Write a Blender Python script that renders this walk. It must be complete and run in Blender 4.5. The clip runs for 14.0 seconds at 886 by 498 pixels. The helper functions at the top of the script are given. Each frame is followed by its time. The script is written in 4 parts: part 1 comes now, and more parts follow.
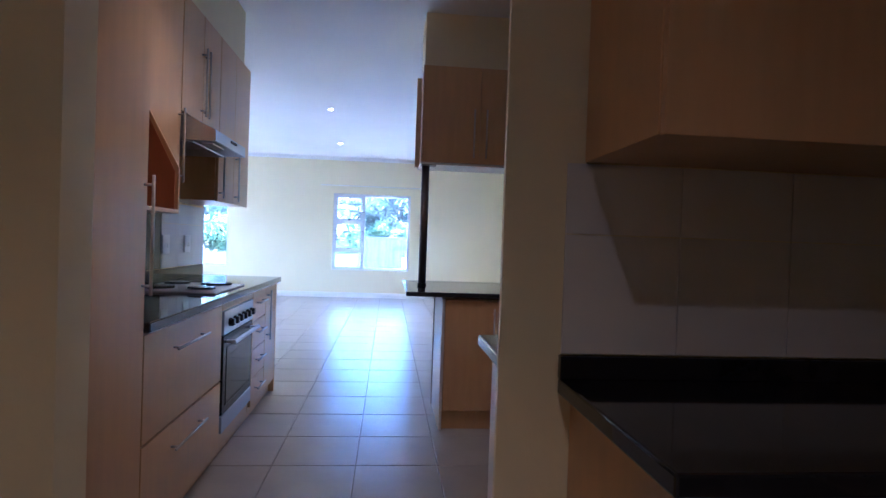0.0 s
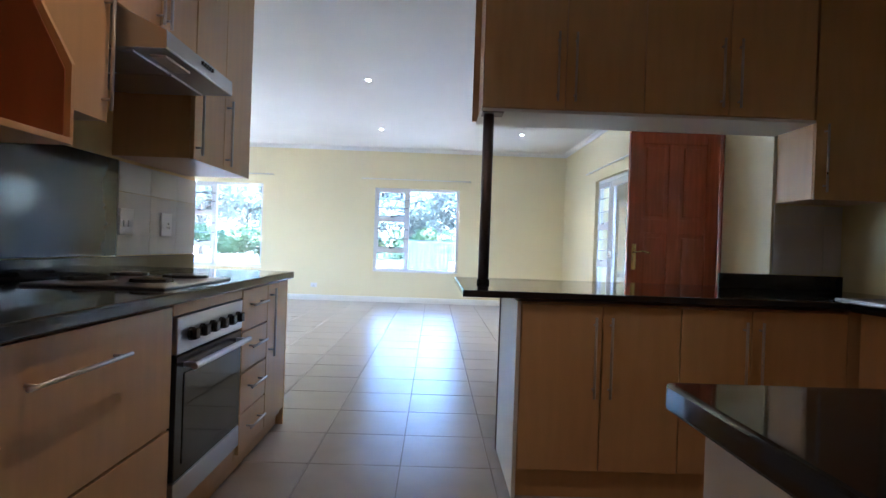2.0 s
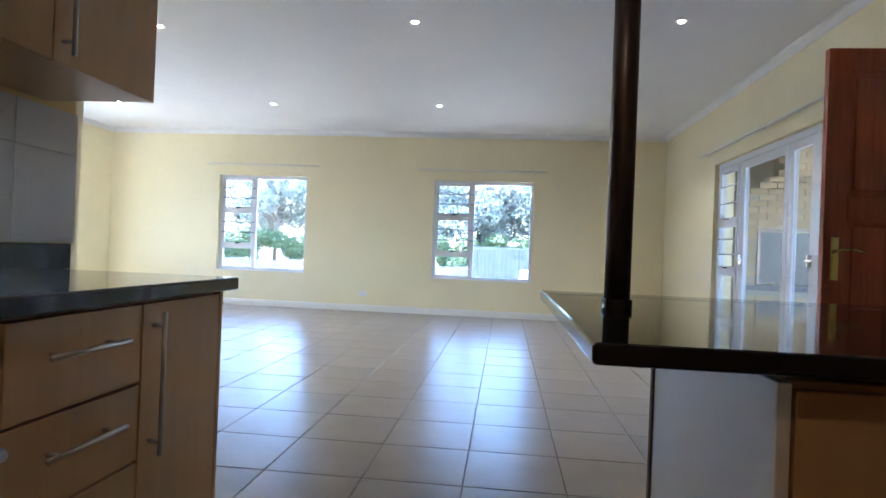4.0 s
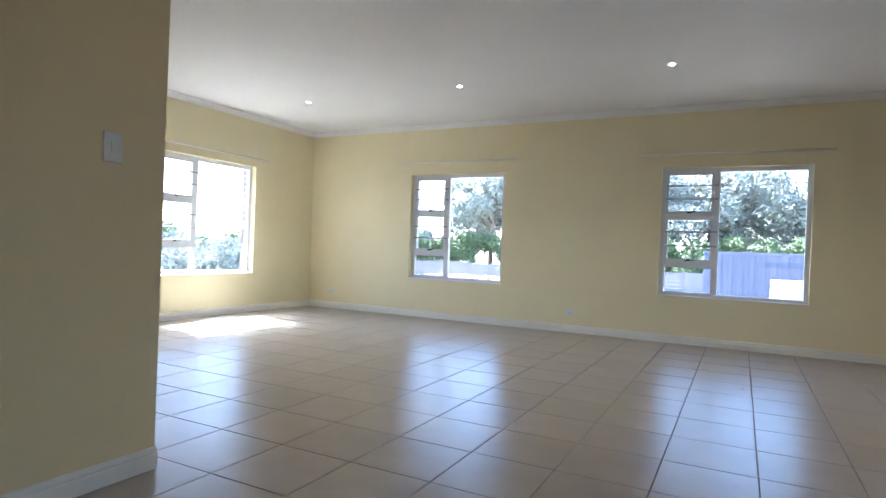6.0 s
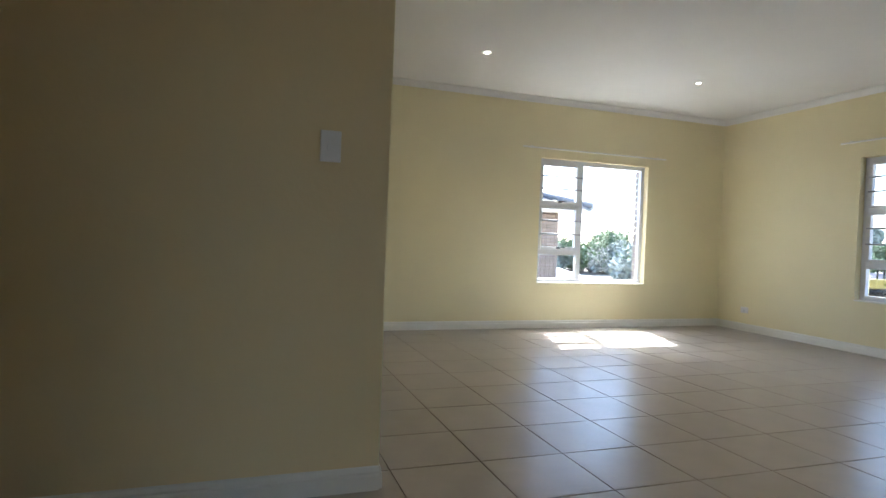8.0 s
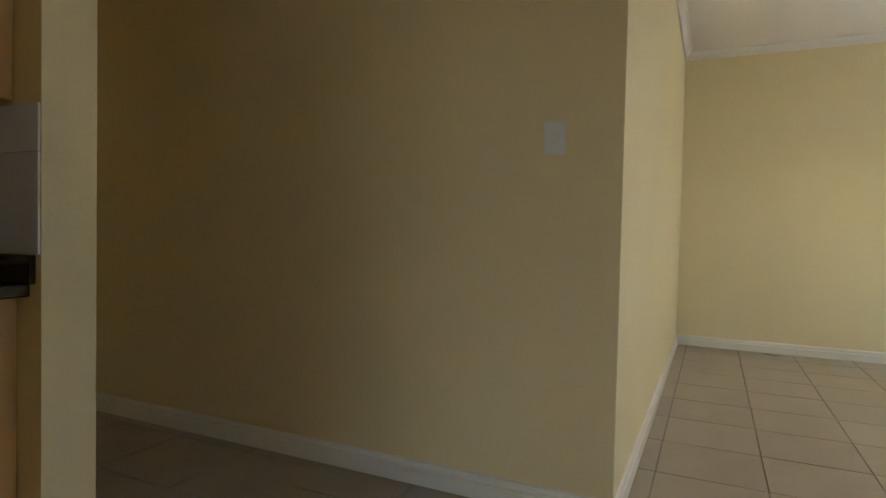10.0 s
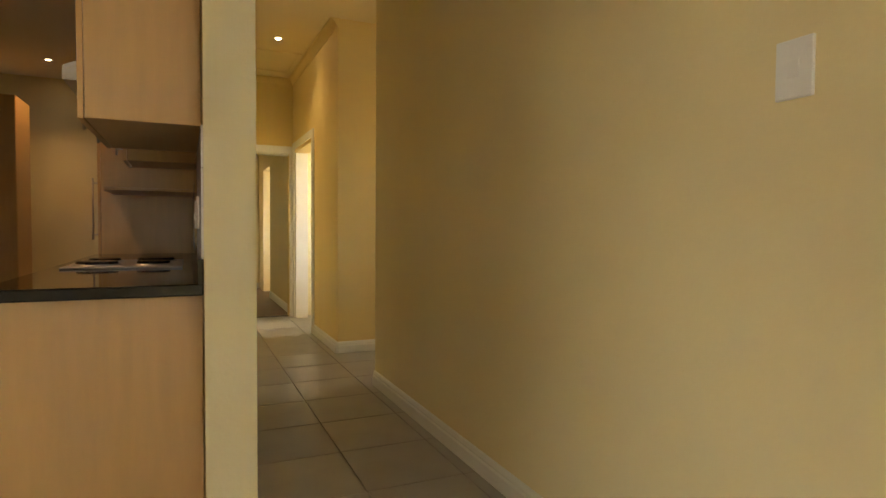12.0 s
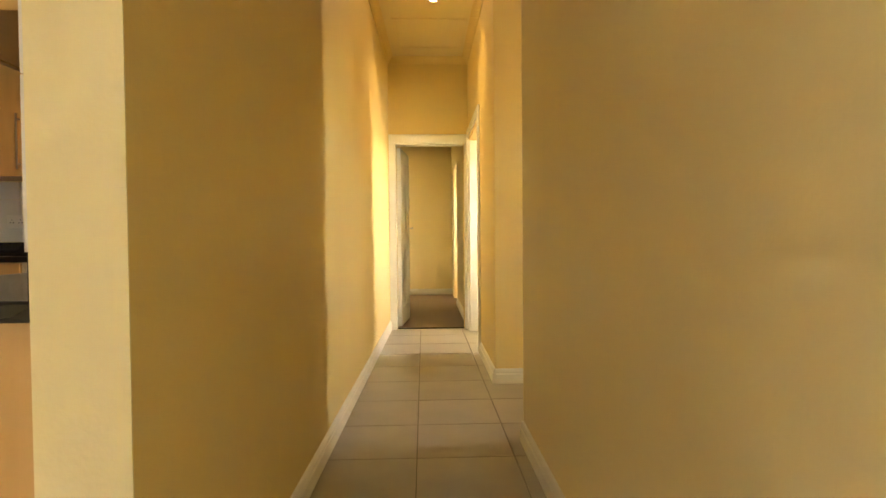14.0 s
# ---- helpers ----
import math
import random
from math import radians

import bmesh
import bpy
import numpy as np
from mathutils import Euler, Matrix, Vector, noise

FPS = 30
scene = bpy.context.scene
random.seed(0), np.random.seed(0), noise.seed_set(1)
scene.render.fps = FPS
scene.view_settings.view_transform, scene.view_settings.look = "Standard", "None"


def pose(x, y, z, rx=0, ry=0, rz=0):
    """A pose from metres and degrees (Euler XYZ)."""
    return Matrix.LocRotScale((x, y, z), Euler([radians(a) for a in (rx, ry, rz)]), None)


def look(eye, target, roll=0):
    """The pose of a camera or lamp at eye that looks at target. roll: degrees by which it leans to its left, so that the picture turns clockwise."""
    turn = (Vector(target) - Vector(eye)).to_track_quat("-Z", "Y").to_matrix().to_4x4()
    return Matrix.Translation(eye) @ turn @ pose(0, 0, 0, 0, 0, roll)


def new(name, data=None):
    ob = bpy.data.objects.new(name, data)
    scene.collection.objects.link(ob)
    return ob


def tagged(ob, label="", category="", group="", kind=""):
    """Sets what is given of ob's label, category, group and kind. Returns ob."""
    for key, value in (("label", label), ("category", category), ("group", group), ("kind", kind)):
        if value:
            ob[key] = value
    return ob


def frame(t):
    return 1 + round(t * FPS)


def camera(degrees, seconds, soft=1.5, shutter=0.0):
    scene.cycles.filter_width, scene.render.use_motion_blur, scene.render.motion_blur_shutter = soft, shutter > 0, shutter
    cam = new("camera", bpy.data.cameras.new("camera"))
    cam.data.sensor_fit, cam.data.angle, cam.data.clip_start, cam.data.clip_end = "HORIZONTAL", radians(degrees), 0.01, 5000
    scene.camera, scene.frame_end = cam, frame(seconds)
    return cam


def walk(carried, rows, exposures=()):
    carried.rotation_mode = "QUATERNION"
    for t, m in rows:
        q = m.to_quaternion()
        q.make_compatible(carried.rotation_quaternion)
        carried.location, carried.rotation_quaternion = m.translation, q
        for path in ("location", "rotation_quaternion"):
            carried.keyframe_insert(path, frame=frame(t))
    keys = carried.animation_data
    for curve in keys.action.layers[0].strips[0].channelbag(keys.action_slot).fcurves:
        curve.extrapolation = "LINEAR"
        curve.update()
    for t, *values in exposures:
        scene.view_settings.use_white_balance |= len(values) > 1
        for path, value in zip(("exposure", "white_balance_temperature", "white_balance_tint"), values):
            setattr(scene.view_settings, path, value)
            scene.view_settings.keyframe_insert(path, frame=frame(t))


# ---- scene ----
cam = camera(75.3, 14.0)
PATH = [
    (0, (0.682, -0.024, 1.231), (0.872, 1.967, 1.204), 2.0),
    (0.5, (0.668, 0.138, 1.207), (0.78, 2.135, 1.186), 2.1),
    (1, (0.679, 0.42, 1.109), (0.749, 2.419, 1.096), 2.3),
    (1.5, (0.676, 0.78, 1.094), (0.726, 2.78, 1.081), 2.1),
    (2, (0.677, 1.2, 1.083), (0.707, 3.2, 1.074), 2.0),
    (2.2, (0.656, 1.386, 1.07), (0.674, 3.386, 1.062), 2.0),
    (4.3, (0.689, 3.13, 1.008), (0.388, 5.107, 1.017), 2.1),
    (4.5, (0.688, 3.287, 1.065), (0.32, 5.252, 1.06), 1.9),
    (5, (0.623, 3.728, 1.072), (0.103, 5.66, 1.069), 1.9),
    (5.5, (0.546, 4.069, 1.049), (-0.154, 5.943, 1.045), 2.0),
    (6, (0.429, 4.444, 1.073), (-0.492, 6.219, 1.065), 2.2),
    (6.5, (0.359, 4.746, 1.075), (-0.868, 6.325, 1.061), 2.1),
    (7, (0.356, 5.073, 1.074), (-1.178, 6.356, 1.055), 2.1),
    (7.5, (0.409, 5.37, 1.064), (-1.311, 6.391, 1.038), 2.1),
    (8, (0.442, 5.636, 1.079), (-1.45, 6.284, 1.044), 2.2),
    (8.5, (0.346, 5.826, 1.073), (-1.629, 6.143, 1.032), 1.9),
    (9, (0.306, 5.999, 1.088), (-1.693, 5.977, 1.045), 1.5),
    (11.3, (-0.30, 6.93, 1.064), (-1.467, 5.30, 1.00), 0.8),
    (11.5, (-0.437, 6.891, 1.064), (-1.512, 5.206, 1.005), 0.7),
    (12, (-0.747, 6.778, 1.092), (-1.563, 4.953, 1.022), 0.4),
    (12.5, (-0.978, 6.644, 1.079), (-1.563, 4.732, 1.013), 0.1),
    (13, (-1.201, 6.376, 1.037), (-1.531, 4.405, 0.979), 0.0),
    (13.5, (-1.354, 6.075, 1.02), (-1.544, 4.085, 0.967), -0.3),
    (14, (-1.465, 5.723, 1.011), (-1.532, 3.725, 0.962), -0.5),
]
walk(cam, [(t, look(eye, target, roll)) for t, eye, target, roll in PATH],
     exposures=[(0.0, 5.2, 3950, 20), (1.5, 5.1, 4400, 14), (2.2, 5.0, 4700, 12), (4.5, 4.15, 4950, 12), (6.0, 3.62, 5350, 12), (7.5, 3.0, 5600, 10),
                (9.2, 3.22, 5900, 8), (11.3, 4.15, 7600, 8), (12.5, 4.9, 8700, 10), (14.0, 5.45, 9700, 10)])

# ---- world, sun, lamps ----
SUN = Vector((-0.72, 0.24, 1.0)).normalized()
world = bpy.data.worlds.new("world")
scene.world = world
world.use_nodes = True
wn = world.node_tree
sky = wn.nodes.new("ShaderNodeTexSky")
sky.sky_type, sky.sun_disc = "NISHITA", False
sky.sun_elevation = math.asin(SUN.z)
sky.sun_rotation = math.atan2(SUN.x, SUN.y)
sky.dust_density, sky.air_density = 1.0, 1.0
wn.links.new(sky.outputs[0], wn.nodes["Background"].inputs[0])
wn.nodes["Background"].inputs[1].default_value = 0.15

sun_data = bpy.data.lights.new("sun", "SUN")
sun_data.energy, sun_data.angle, sun_data.color = 3.6, radians(0.5), (1.0, 0.95, 0.87)
sun = new("sun", sun_data)
sun.matrix_world = look(SUN * 30, (0, 0, 0))

LAMP_WARM = (1.0, 0.78, 0.50)
LAMP_AMBER = (1.0, 0.60, 0.30)
LAMP_POWER = 2.5

CEIL = 2.89
NORTH, WEST, EAST = 12.0, -6.0, 3.1


# ---- materials ----
def mat(name, color, rough=0.5, metal=0.0, var=0.08, scale=6.0, bump=0.0, bscale=60.0, spec=0.5,
        stretch=(1, 1, 1), island=0.0, coat=0.0, fine=None):
    m = bpy.data.materials.new(name)
    m.use_nodes = True
    n, l = m.node_tree.nodes, m.node_tree.links
    b = n["Principled BSDF"]
    b.inputs["Metallic"].default_value = metal
    b.inputs["Specular IOR Level"].default_value = spec
    b.inputs["Coat Weight"].default_value = coat
    b.inputs["Coat Roughness"].default_value = 0.08
    tc = n.new("ShaderNodeTexCoord")
    mp = n.new("ShaderNodeMapping")
    mp.inputs["Scale"].default_value = stretch
    l.new(tc.outputs["Object"], mp.inputs[0])
    big = n.new("ShaderNodeTexNoise")
    big.inputs["Scale"].default_value, big.inputs["Detail"].default_value = scale, 6
    l.new(mp.outputs[0], big.inputs["Vector"])
    ramp = n.new("ShaderNodeMapRange")
    ramp.inputs["From Min"].default_value, ramp.inputs["From Max"].default_value = 0.3, 0.7
    ramp.inputs["To Min"].default_value, ramp.inputs["To Max"].default_value = 1 - var, 1 + var
    l.new(big.outputs["Fac"], ramp.inputs["Value"])
    val = ramp.outputs[0]
    if island:
        info = n.new("ShaderNodeObjectInfo")
        r2 = n.new("ShaderNodeMapRange")
        r2.inputs["To Min"].default_value, r2.inputs["To Max"].default_value = 1 - island, 1 + island
        l.new(info.outputs["Random"], r2.inputs["Value"])
        mul = n.new("ShaderNodeMath")
        mul.operation = "MULTIPLY"
        l.new(val, mul.inputs[0])
        l.new(r2.outputs[0], mul.inputs[1])
        val = mul.outputs[0]
    hsv = n.new("ShaderNodeHueSaturation")
    hsv.inputs["Color"].default_value = (*color, 1)
    l.new(val, hsv.inputs["Value"])
    out = hsv.outputs[0]
    if fine:
        fn = n.new("ShaderNodeTexNoise")
        fn.inputs["Scale"].default_value, fn.inputs["Detail"].default_value = fine[1], 3
        l.new(mp.outputs[0], fn.inputs["Vector"])
        fr = n.new("ShaderNodeMapRange")
        fr.inputs["From Min"].default_value, fr.inputs["From Max"].default_value = fine[2], fine[2] + 0.08
        l.new(fn.outputs["Fac"], fr.inputs["Value"])
        mix = n.new("ShaderNodeMix")
        mix.data_type = "RGBA"
        l.new(fr.outputs[0], mix.inputs["Factor"])
        l.new(out, mix.inputs[6])
        mix.inputs[7].default_value = (*fine[0], 1)
        out = mix.outputs[2]
    l.new(out, b.inputs["Base Color"])
    rr = n.new("ShaderNodeMapRange")
    rr.inputs["To Min"].default_value, rr.inputs["To Max"].default_value = rough * 0.8, min(1, rough * 1.2)
    l.new(big.outputs["Fac"], rr.inputs["Value"])
    l.new(rr.outputs[0], b.inputs["Roughness"])
    if bump:
        bn = n.new("ShaderNodeTexNoise")
        bn.inputs["Scale"].default_value, bn.inputs["Detail"].default_value = bscale, 4
        l.new(mp.outputs[0], bn.inputs["Vector"])
        bp = n.new("ShaderNodeBump")
        bp.inputs["Strength"].default_value, bp.inputs["Distance"].default_value = bump, 0.01
        l.new(bn.outputs["Fac"], bp.inputs["Height"])
        l.new(bp.outputs[0], b.inputs["Normal"])
    return m


def glow(name, color, power):
    m = bpy.data.materials.new(name)
    m.use_nodes = True
    b = m.node_tree.nodes["Principled BSDF"]
    b.inputs["Base Color"].default_value = (*color, 1)
    b.inputs["Emission Color"].default_value = (*color, 1)
    b.inputs["Emission Strength"].default_value = power
    return m


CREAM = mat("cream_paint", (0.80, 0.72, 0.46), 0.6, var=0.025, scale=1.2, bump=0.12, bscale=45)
CREAM_LAMPLIT = mat("cream_lamplit", (0.78, 0.60, 0.27), 0.6, var=0.03, scale=1.5, bump=0.15, bscale=45)
CREAM_WARMLIT = mat("cream_warmlit", (0.80, 0.66, 0.38), 0.6, var=0.025, scale=1.2, bump=0.12, bscale=45)
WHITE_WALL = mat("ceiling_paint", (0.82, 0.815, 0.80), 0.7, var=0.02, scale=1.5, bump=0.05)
TRIM = mat("white_trim_paint", (0.78, 0.76, 0.70), 0.4, var=0.03, scale=5)
TILE = mat("floor_tile_glaze", (0.37, 0.338, 0.30), 0.30, spec=0.14, var=0.08, scale=3.5, bump=0.02, bscale=9, island=0.05)
GROUT = mat("floor_grout", (0.20, 0.17, 0.14), 0.8, var=0.15, scale=15)
BEECH = mat("beech_laminate", (0.61, 0.38, 0.165), 0.34, var=0.05, scale=5, stretch=(5, 5, 0.6), bump=0.02, bscale=40, island=0.03)
BEECH_DARK = mat("dark_laminate_edge", (0.10, 0.05, 0.035), 0.5, var=0.1)
INSIDE = mat("orange_brown_board", (0.36, 0.13, 0.045), 0.5, var=0.08, scale=4, stretch=(4, 4, 0.6))
GRANITE = mat("black_granite", (0.015, 0.015, 0.017), 0.07, var=0.1, scale=8, fine=((0.035, 0.035, 0.038), 500, 0.68))
STEEL = mat("brushed_steel", (0.50, 0.50, 0.52), 0.36, 1.0, var=0.02, scale=3)
SATIN = mat("satin_nickel", (0.62, 0.58, 0.52), 0.3, 1.0, var=0.04)
BLACK = mat("black_enamel", (0.015, 0.015, 0.016), 0.25, var=0.1)
OVENGLASS = mat("oven_glass", (0.03, 0.035, 0.04), 0.05, var=0.05)
SPLASH = mat("smoked_splash_glass", (0.03, 0.035, 0.035), 0.06, var=0.05)
WALLTILE = mat("white_wall_tile", (0.72, 0.71, 0.70), 0.15, var=0.03, scale=3, island=0.03)
ALU = mat("white_aluminium", (0.72, 0.73, 0.76), 0.35, var=0.03)
BAR = mat("grey_bar_paint", (0.32, 0.33, 0.36), 0.4)
PLASTIC = mat("white_plastic", (0.78, 0.76, 0.74), 0.35, var=0.02)
MAHOGANY = mat("red_mahogany", (0.36, 0.075, 0.028), 0.25, var=0.2, scale=6, stretch=(6, 6, 0.5), coat=0.4, bump=0.04)
BRASS = mat("brass", (0.75, 0.55, 0.22), 0.25, 1.0)
POST = mat("dark_steel_post", (0.16, 0.13, 0.12), 0.35, 0.8, var=0.1)
MORTAR_DARK = mat("brown_mortar", (0.13, 0.10, 0.085), 0.9, var=0.1, scale=20, bump=0.2)
YELLOW_PAINT = mat("yellow_machine_paint", (0.42, 0.33, 0.09), 0.5, var=0.12)
BRICK = mat("yellow_face_brick", (0.52, 0.40, 0.24), 0.85, var=0.12, scale=9, bump=0.3, bscale=120, island=0.16)
BRICK2 = mat("brown_face_brick", (0.25, 0.205, 0.18), 0.85, var=0.14, scale=9, bump=0.3, bscale=120, island=0.22)
MORTAR = mat("mortar", (0.42, 0.38, 0.32), 0.9, var=0.1, scale=20, bump=0.2)
EARTH = mat("sandy_ground", (0.36, 0.31, 0.24), 0.95, var=0.22, scale=0.6, bump=0.5, bscale=3, fine=((0.20, 0.22, 0.09), 0.9, 0.60))
SAND = mat("sand_rubble", (0.35, 0.25, 0.17), 0.95, var=0.25, scale=2, bump=0.6, bscale=6)
CONCRETE = mat("precast_concrete", (0.19, 0.19, 0.22), 0.85, var=0.1, scale=2, bump=0.2)
CONTAINER = mat("container_blue_grey_paint", (0.095, 0.11, 0.165), 0.55, var=0.08, scale=2)
BARK = mat("bark", (0.22, 0.18, 0.14), 0.9, var=0.25, scale=3, bump=0.5)
LEAF_GUM = mat("gum_leaf", (0.26, 0.285, 0.235), 0.6, var=0.3, scale=1.2)
LEAF_GREEN = mat("green_leaf", (0.105, 0.155, 0.06), 0.6, var=0.35, scale=1.5)
ROOF = mat("grey_roof_tile", (0.16, 0.16, 0.17), 0.7, var=0.15, scale=4, island=0.1)
ROOF_PALE = mat("pale_sheet_roof", (0.62, 0.62, 0.62), 0.5, var=0.05)
BROWN_FLOOR = mat("brown_vinyl", (0.20, 0.13, 0.09), 0.45, var=0.12, scale=5)
PLASTIC_WRAP = mat("wrapped_pallet", (0.62, 0.52, 0.49), 0.5, var=0.2, scale=4, bump=0.4, bscale=8)

GLASS = bpy.data.materials.new("window_glass")
GLASS.use_nodes = True
_g = GLASS.node_tree.nodes["Principled BSDF"]
_g.inputs["Transmission Weight"].default_value = 1
_g.inputs["Roughness"].default_value = 0
_g.inputs["IOR"].default_value = 1.45
BULB = glow("lamp_face", (1.0, 0.9, 0.75), 5)


# ---- building helpers ----
def bm_box(bm, x0, x1, y0, y1, z0, z1, bev=0.0):
    r = bmesh.ops.create_cube(bm, size=1.0)
    vs = r["verts"]
    for v in vs:
        v.co = Vector(((x0 + x1) / 2 + v.co.x * (x1 - x0), (y0 + y1) / 2 + v.co.y * (y1 - y0), (z0 + z1) / 2 + v.co.z * (z1 - z0)))
    if bev:
        es = list({e for v in vs for e in v.link_edges})
        bmesh.ops.bevel(bm, geom=es, offset=bev, segments=2, affect="EDGES", profile=0.5)
    return bm


def bm_cyl(bm, a, b, r, seg=14, r2=None):
    a, b = Vector(a), Vector(b)
    d = b - a
    m = Matrix.Translation((a + b) / 2) @ d.to_track_quat("Z", "Y").to_matrix().to_4x4()
    bmesh.ops.create_cone(bm, cap_ends=True, segments=seg, radius1=r, radius2=r if r2 is None else r2, depth=d.length, matrix=m)
    return bm


def obj(name, bm, material, parent=None, label="", category="", group="", kind="", smooth=False, at=None):
    me = bpy.data.meshes.new(name)
    if at is not None:
        bmesh.ops.translate(bm, verts=bm.verts, vec=-Vector(at))
    if smooth:
        for f in bm.faces:
            f.smooth = True
    bm.to_mesh(me)
    bm.free()
    me.materials.append(material)
    ob = new(name, me)
    if at is not None:
        ob.location = at
    if parent is not None:
        ob.parent = parent
        if at is None:
            p = parent
            off = Vector((0, 0, 0))
            while p is not None:
                off += p.location
                p = p.parent
            ob.location = -off
    return tagged(ob, label, category, group, kind)


def part(name, bm, material, parent, label="", smooth=False, kind=""):
    return obj(name, bm, material, parent, label, smooth=smooth, kind=kind)


def box(name, x0, x1, y0, y1, z0, z1, material, parent=None, bev=0.002, **k):
    return obj(name, bm_box(bmesh.new(), x0, x1, y0, y1, z0, z1, bev), material, parent, **k)


def empty(name, at, label, category, group="", kind=""):
    e = new(name)
    e.location = at
    e.empty_display_size = 0.1
    return tagged(e, label, category, group, kind)


def bar_handle(parent, a, b, out, name="handle"):
    """A bar with two short pegs; out is the way it stands off."""
    a, b, out = Vector(a), Vector(b), Vector(out)
    bm = bmesh.new()
    bm_cyl(bm, a + out, b + out, 0.006, 12)
    d = (b - a).normalized() * min(0.035, (b - a).length * 0.2)
    for p in (a + d, b - d):
        bm_cyl(bm, p, p + out, 0.005, 10)
    return part(name, bm, SATIN, parent, "slim satin nickel bar handle", smooth=True)


# ---- large structure ----
def wall(name, boxes, material, label):
    bm = bmesh.new()
    for b in boxes:
        bm_box(bm, *b)
    return obj(name, bm, material, kind="structure", label=label)


def wall_boxes_x(x0, x1, y0, y1, holes):
    """A wall that runs along x with holes (x0, x1, z0, z1)."""
    out, x = [], x0
    for a, b, z0, z1 in sorted(holes):
        out.append((x, a, y0, y1, 0, CEIL))
        if z0 > 0:
            out.append((a, b, y0, y1, 0, z0))
        out.append((a, b, y0, y1, z1, CEIL))
        x = b
    out.append((x, x1, y0, y1, 0, CEIL))
    return out


def wall_boxes_y(y0, y1, x0, x1, holes):
    return [(c, d, a, b, e, f) for a, b, c, d, e, f in wall_boxes_x(y0, y1, x0, x1, holes)]


SILL, HEAD = 0.57, 2.15
W1, W2, W3 = (-4.075, -2.56), (-0.475, 1.12), (9.10, 10.72)
SLIDER = (7.15, 9.92)
FRONT = (6.07, 6.90)
KW = -0.80           # kitchen wall face
PW = -0.965          # passage face of the same wall at its lounge end
PWF = -1.10          # and at the far door, as the passage narrows
SW = -1.945          # far wall of the passage
KEND = 4.735
SEND = 6.20          # lounge end of the passage's far wall
T = 0.23

wall("wall_north", wall_boxes_x(WEST - T, EAST + T, NORTH, NORTH + T, [(*W1, SILL, HEAD), (*W2, SILL, HEAD)]), CREAM, "cream painted plaster wall with two windows")
wall("wall_west", wall_boxes_y(SEND, NORTH, WEST - T, WEST, [(*W3, SILL, HEAD)]), CREAM, "cream painted plaster wall with one window")
wall("wall_east", wall_boxes_y(-1.6, NORTH, EAST, EAST + T, [(*FRONT, 0, 2.17), (*SLIDER, 0, 2.15)]), CREAM, "cream painted plaster wall with front door and glazed doors")
wall("wall_south_lounge", [(WEST - T, SW - 0.15, SEND - 0.15, SEND, 0, CEIL)], CREAM, "cream painted plaster wall behind the passage")
wall("wall_passage_far", [(SW - 0.15, SW, 2.95, SEND - 0.004, 0, CEIL)], CREAM_WARMLIT, "cream plaster passage wall beside the lounge, warm light in its colour")
wall("wall_passage_side", [(SW - 0.15, SW, 0.85, 1.86, 0, CEIL), (SW - 0.15, SW, -0.42, -0.30, 0, CEIL), (SW - 0.15, SW, -0.30, 0.85, 1.99, CEIL)], CREAM_LAMPLIT, "cream plaster passage wall with a side door, lamp warmth in its colour")
wall("wall_recess", [(SW - 1.6, SW - 0.15, 1.71, 1.86, 0, CEIL), (SW - 1.6, SW - 0.15, 2.95, 3.10, 0, CEIL), (SW - 1.75, SW - 1.6, 1.71, 3.10, 0, 0.9), (SW - 1.75, SW - 1.6, 1.71, 3.10, 2.1, CEIL), (SW - 1.75, SW - 1.6, 1.71, 2.7, 0.9, 2.1), (SW - 1.75, SW - 1.6, 2.95, 3.10, 0.9, 2.1)], CREAM_LAMPLIT, "cream plaster walls of the side recess, lamp warmth in their colour")
bm = bmesh.new()
quad = ((PWF, -0.42), (KW, -0.42), (KW, KEND - 0.004), (PW, KEND - 0.004))
low, high = [bm.verts.new((x, y, 0)) for x, y in quad], [bm.verts.new((x, y, CEIL)) for x, y in quad]
for i in range(4):
    bm.faces.new((low[i], low[(i + 1) % 4], high[(i + 1) % 4], high[i]))
bm.faces.new(low[::-1])
bm.faces.new(high)
obj("wall_kitchen_passage", bm, CREAM_LAMPLIT, kind="structure", label="cream plaster wall between kitchen and passage, lamp warmth in its colour")
wall("wall_ends", [(PW, KW, KEND - 0.004, KEND, 0, CEIL), (SW - 0.15, SW, SEND - 0.004, SEND, 0, CEIL)], CREAM, "cream plastered wall ends without the passage walls' light tint")
wall("wall_passage_end", [(PWF - 0.05, KW, -0.55, -0.422, 0, CEIL), (SW - 0.15, SW + 0.05, -0.55, -0.42, 0, CEIL), (SW + 0.05, PWF - 0.05, -0.55, -0.42, 1.995, CEIL)], CREAM_LAMPLIT, "cream plaster wall over the passage door, lamp warmth in its colour")
wall("wall_far_room", [(PWF, PWF + 0.15, -4.0, -0.55, 0, CEIL), (SW - 0.15, SW, -4.0, -3.4, 0, CEIL), (SW - 0.15, SW, -2.55, -0.55, 0, CEIL), (SW - 0.15, SW, -3.4, -2.55, 2.05, CEIL),
                       (SW - 0.15, PWF + 0.15, -4.15, -4.0, 0, CEIL), (SW - 1.5, SW - 1.4, -4.0, -1.0, 0, 1.0), (SW - 1.5, SW - 1.4, -4.0, -1.0, 2.1, CEIL), (SW - 1.5, SW - 1.4, -4.0, -2.7, 1.0, 2.1), (SW - 1.5, SW - 1.4, -1.7, -1.0, 1.0, 2.1), (SW - 1.4, SW - 0.15, -4.1, -4.0, 0, CEIL), (SW - 1.4, SW - 0.15, -1.1, -1.0, 0, CEIL)], CREAM_WARMLIT, "cream plaster walls of the room past the passage, warm light in their colour")
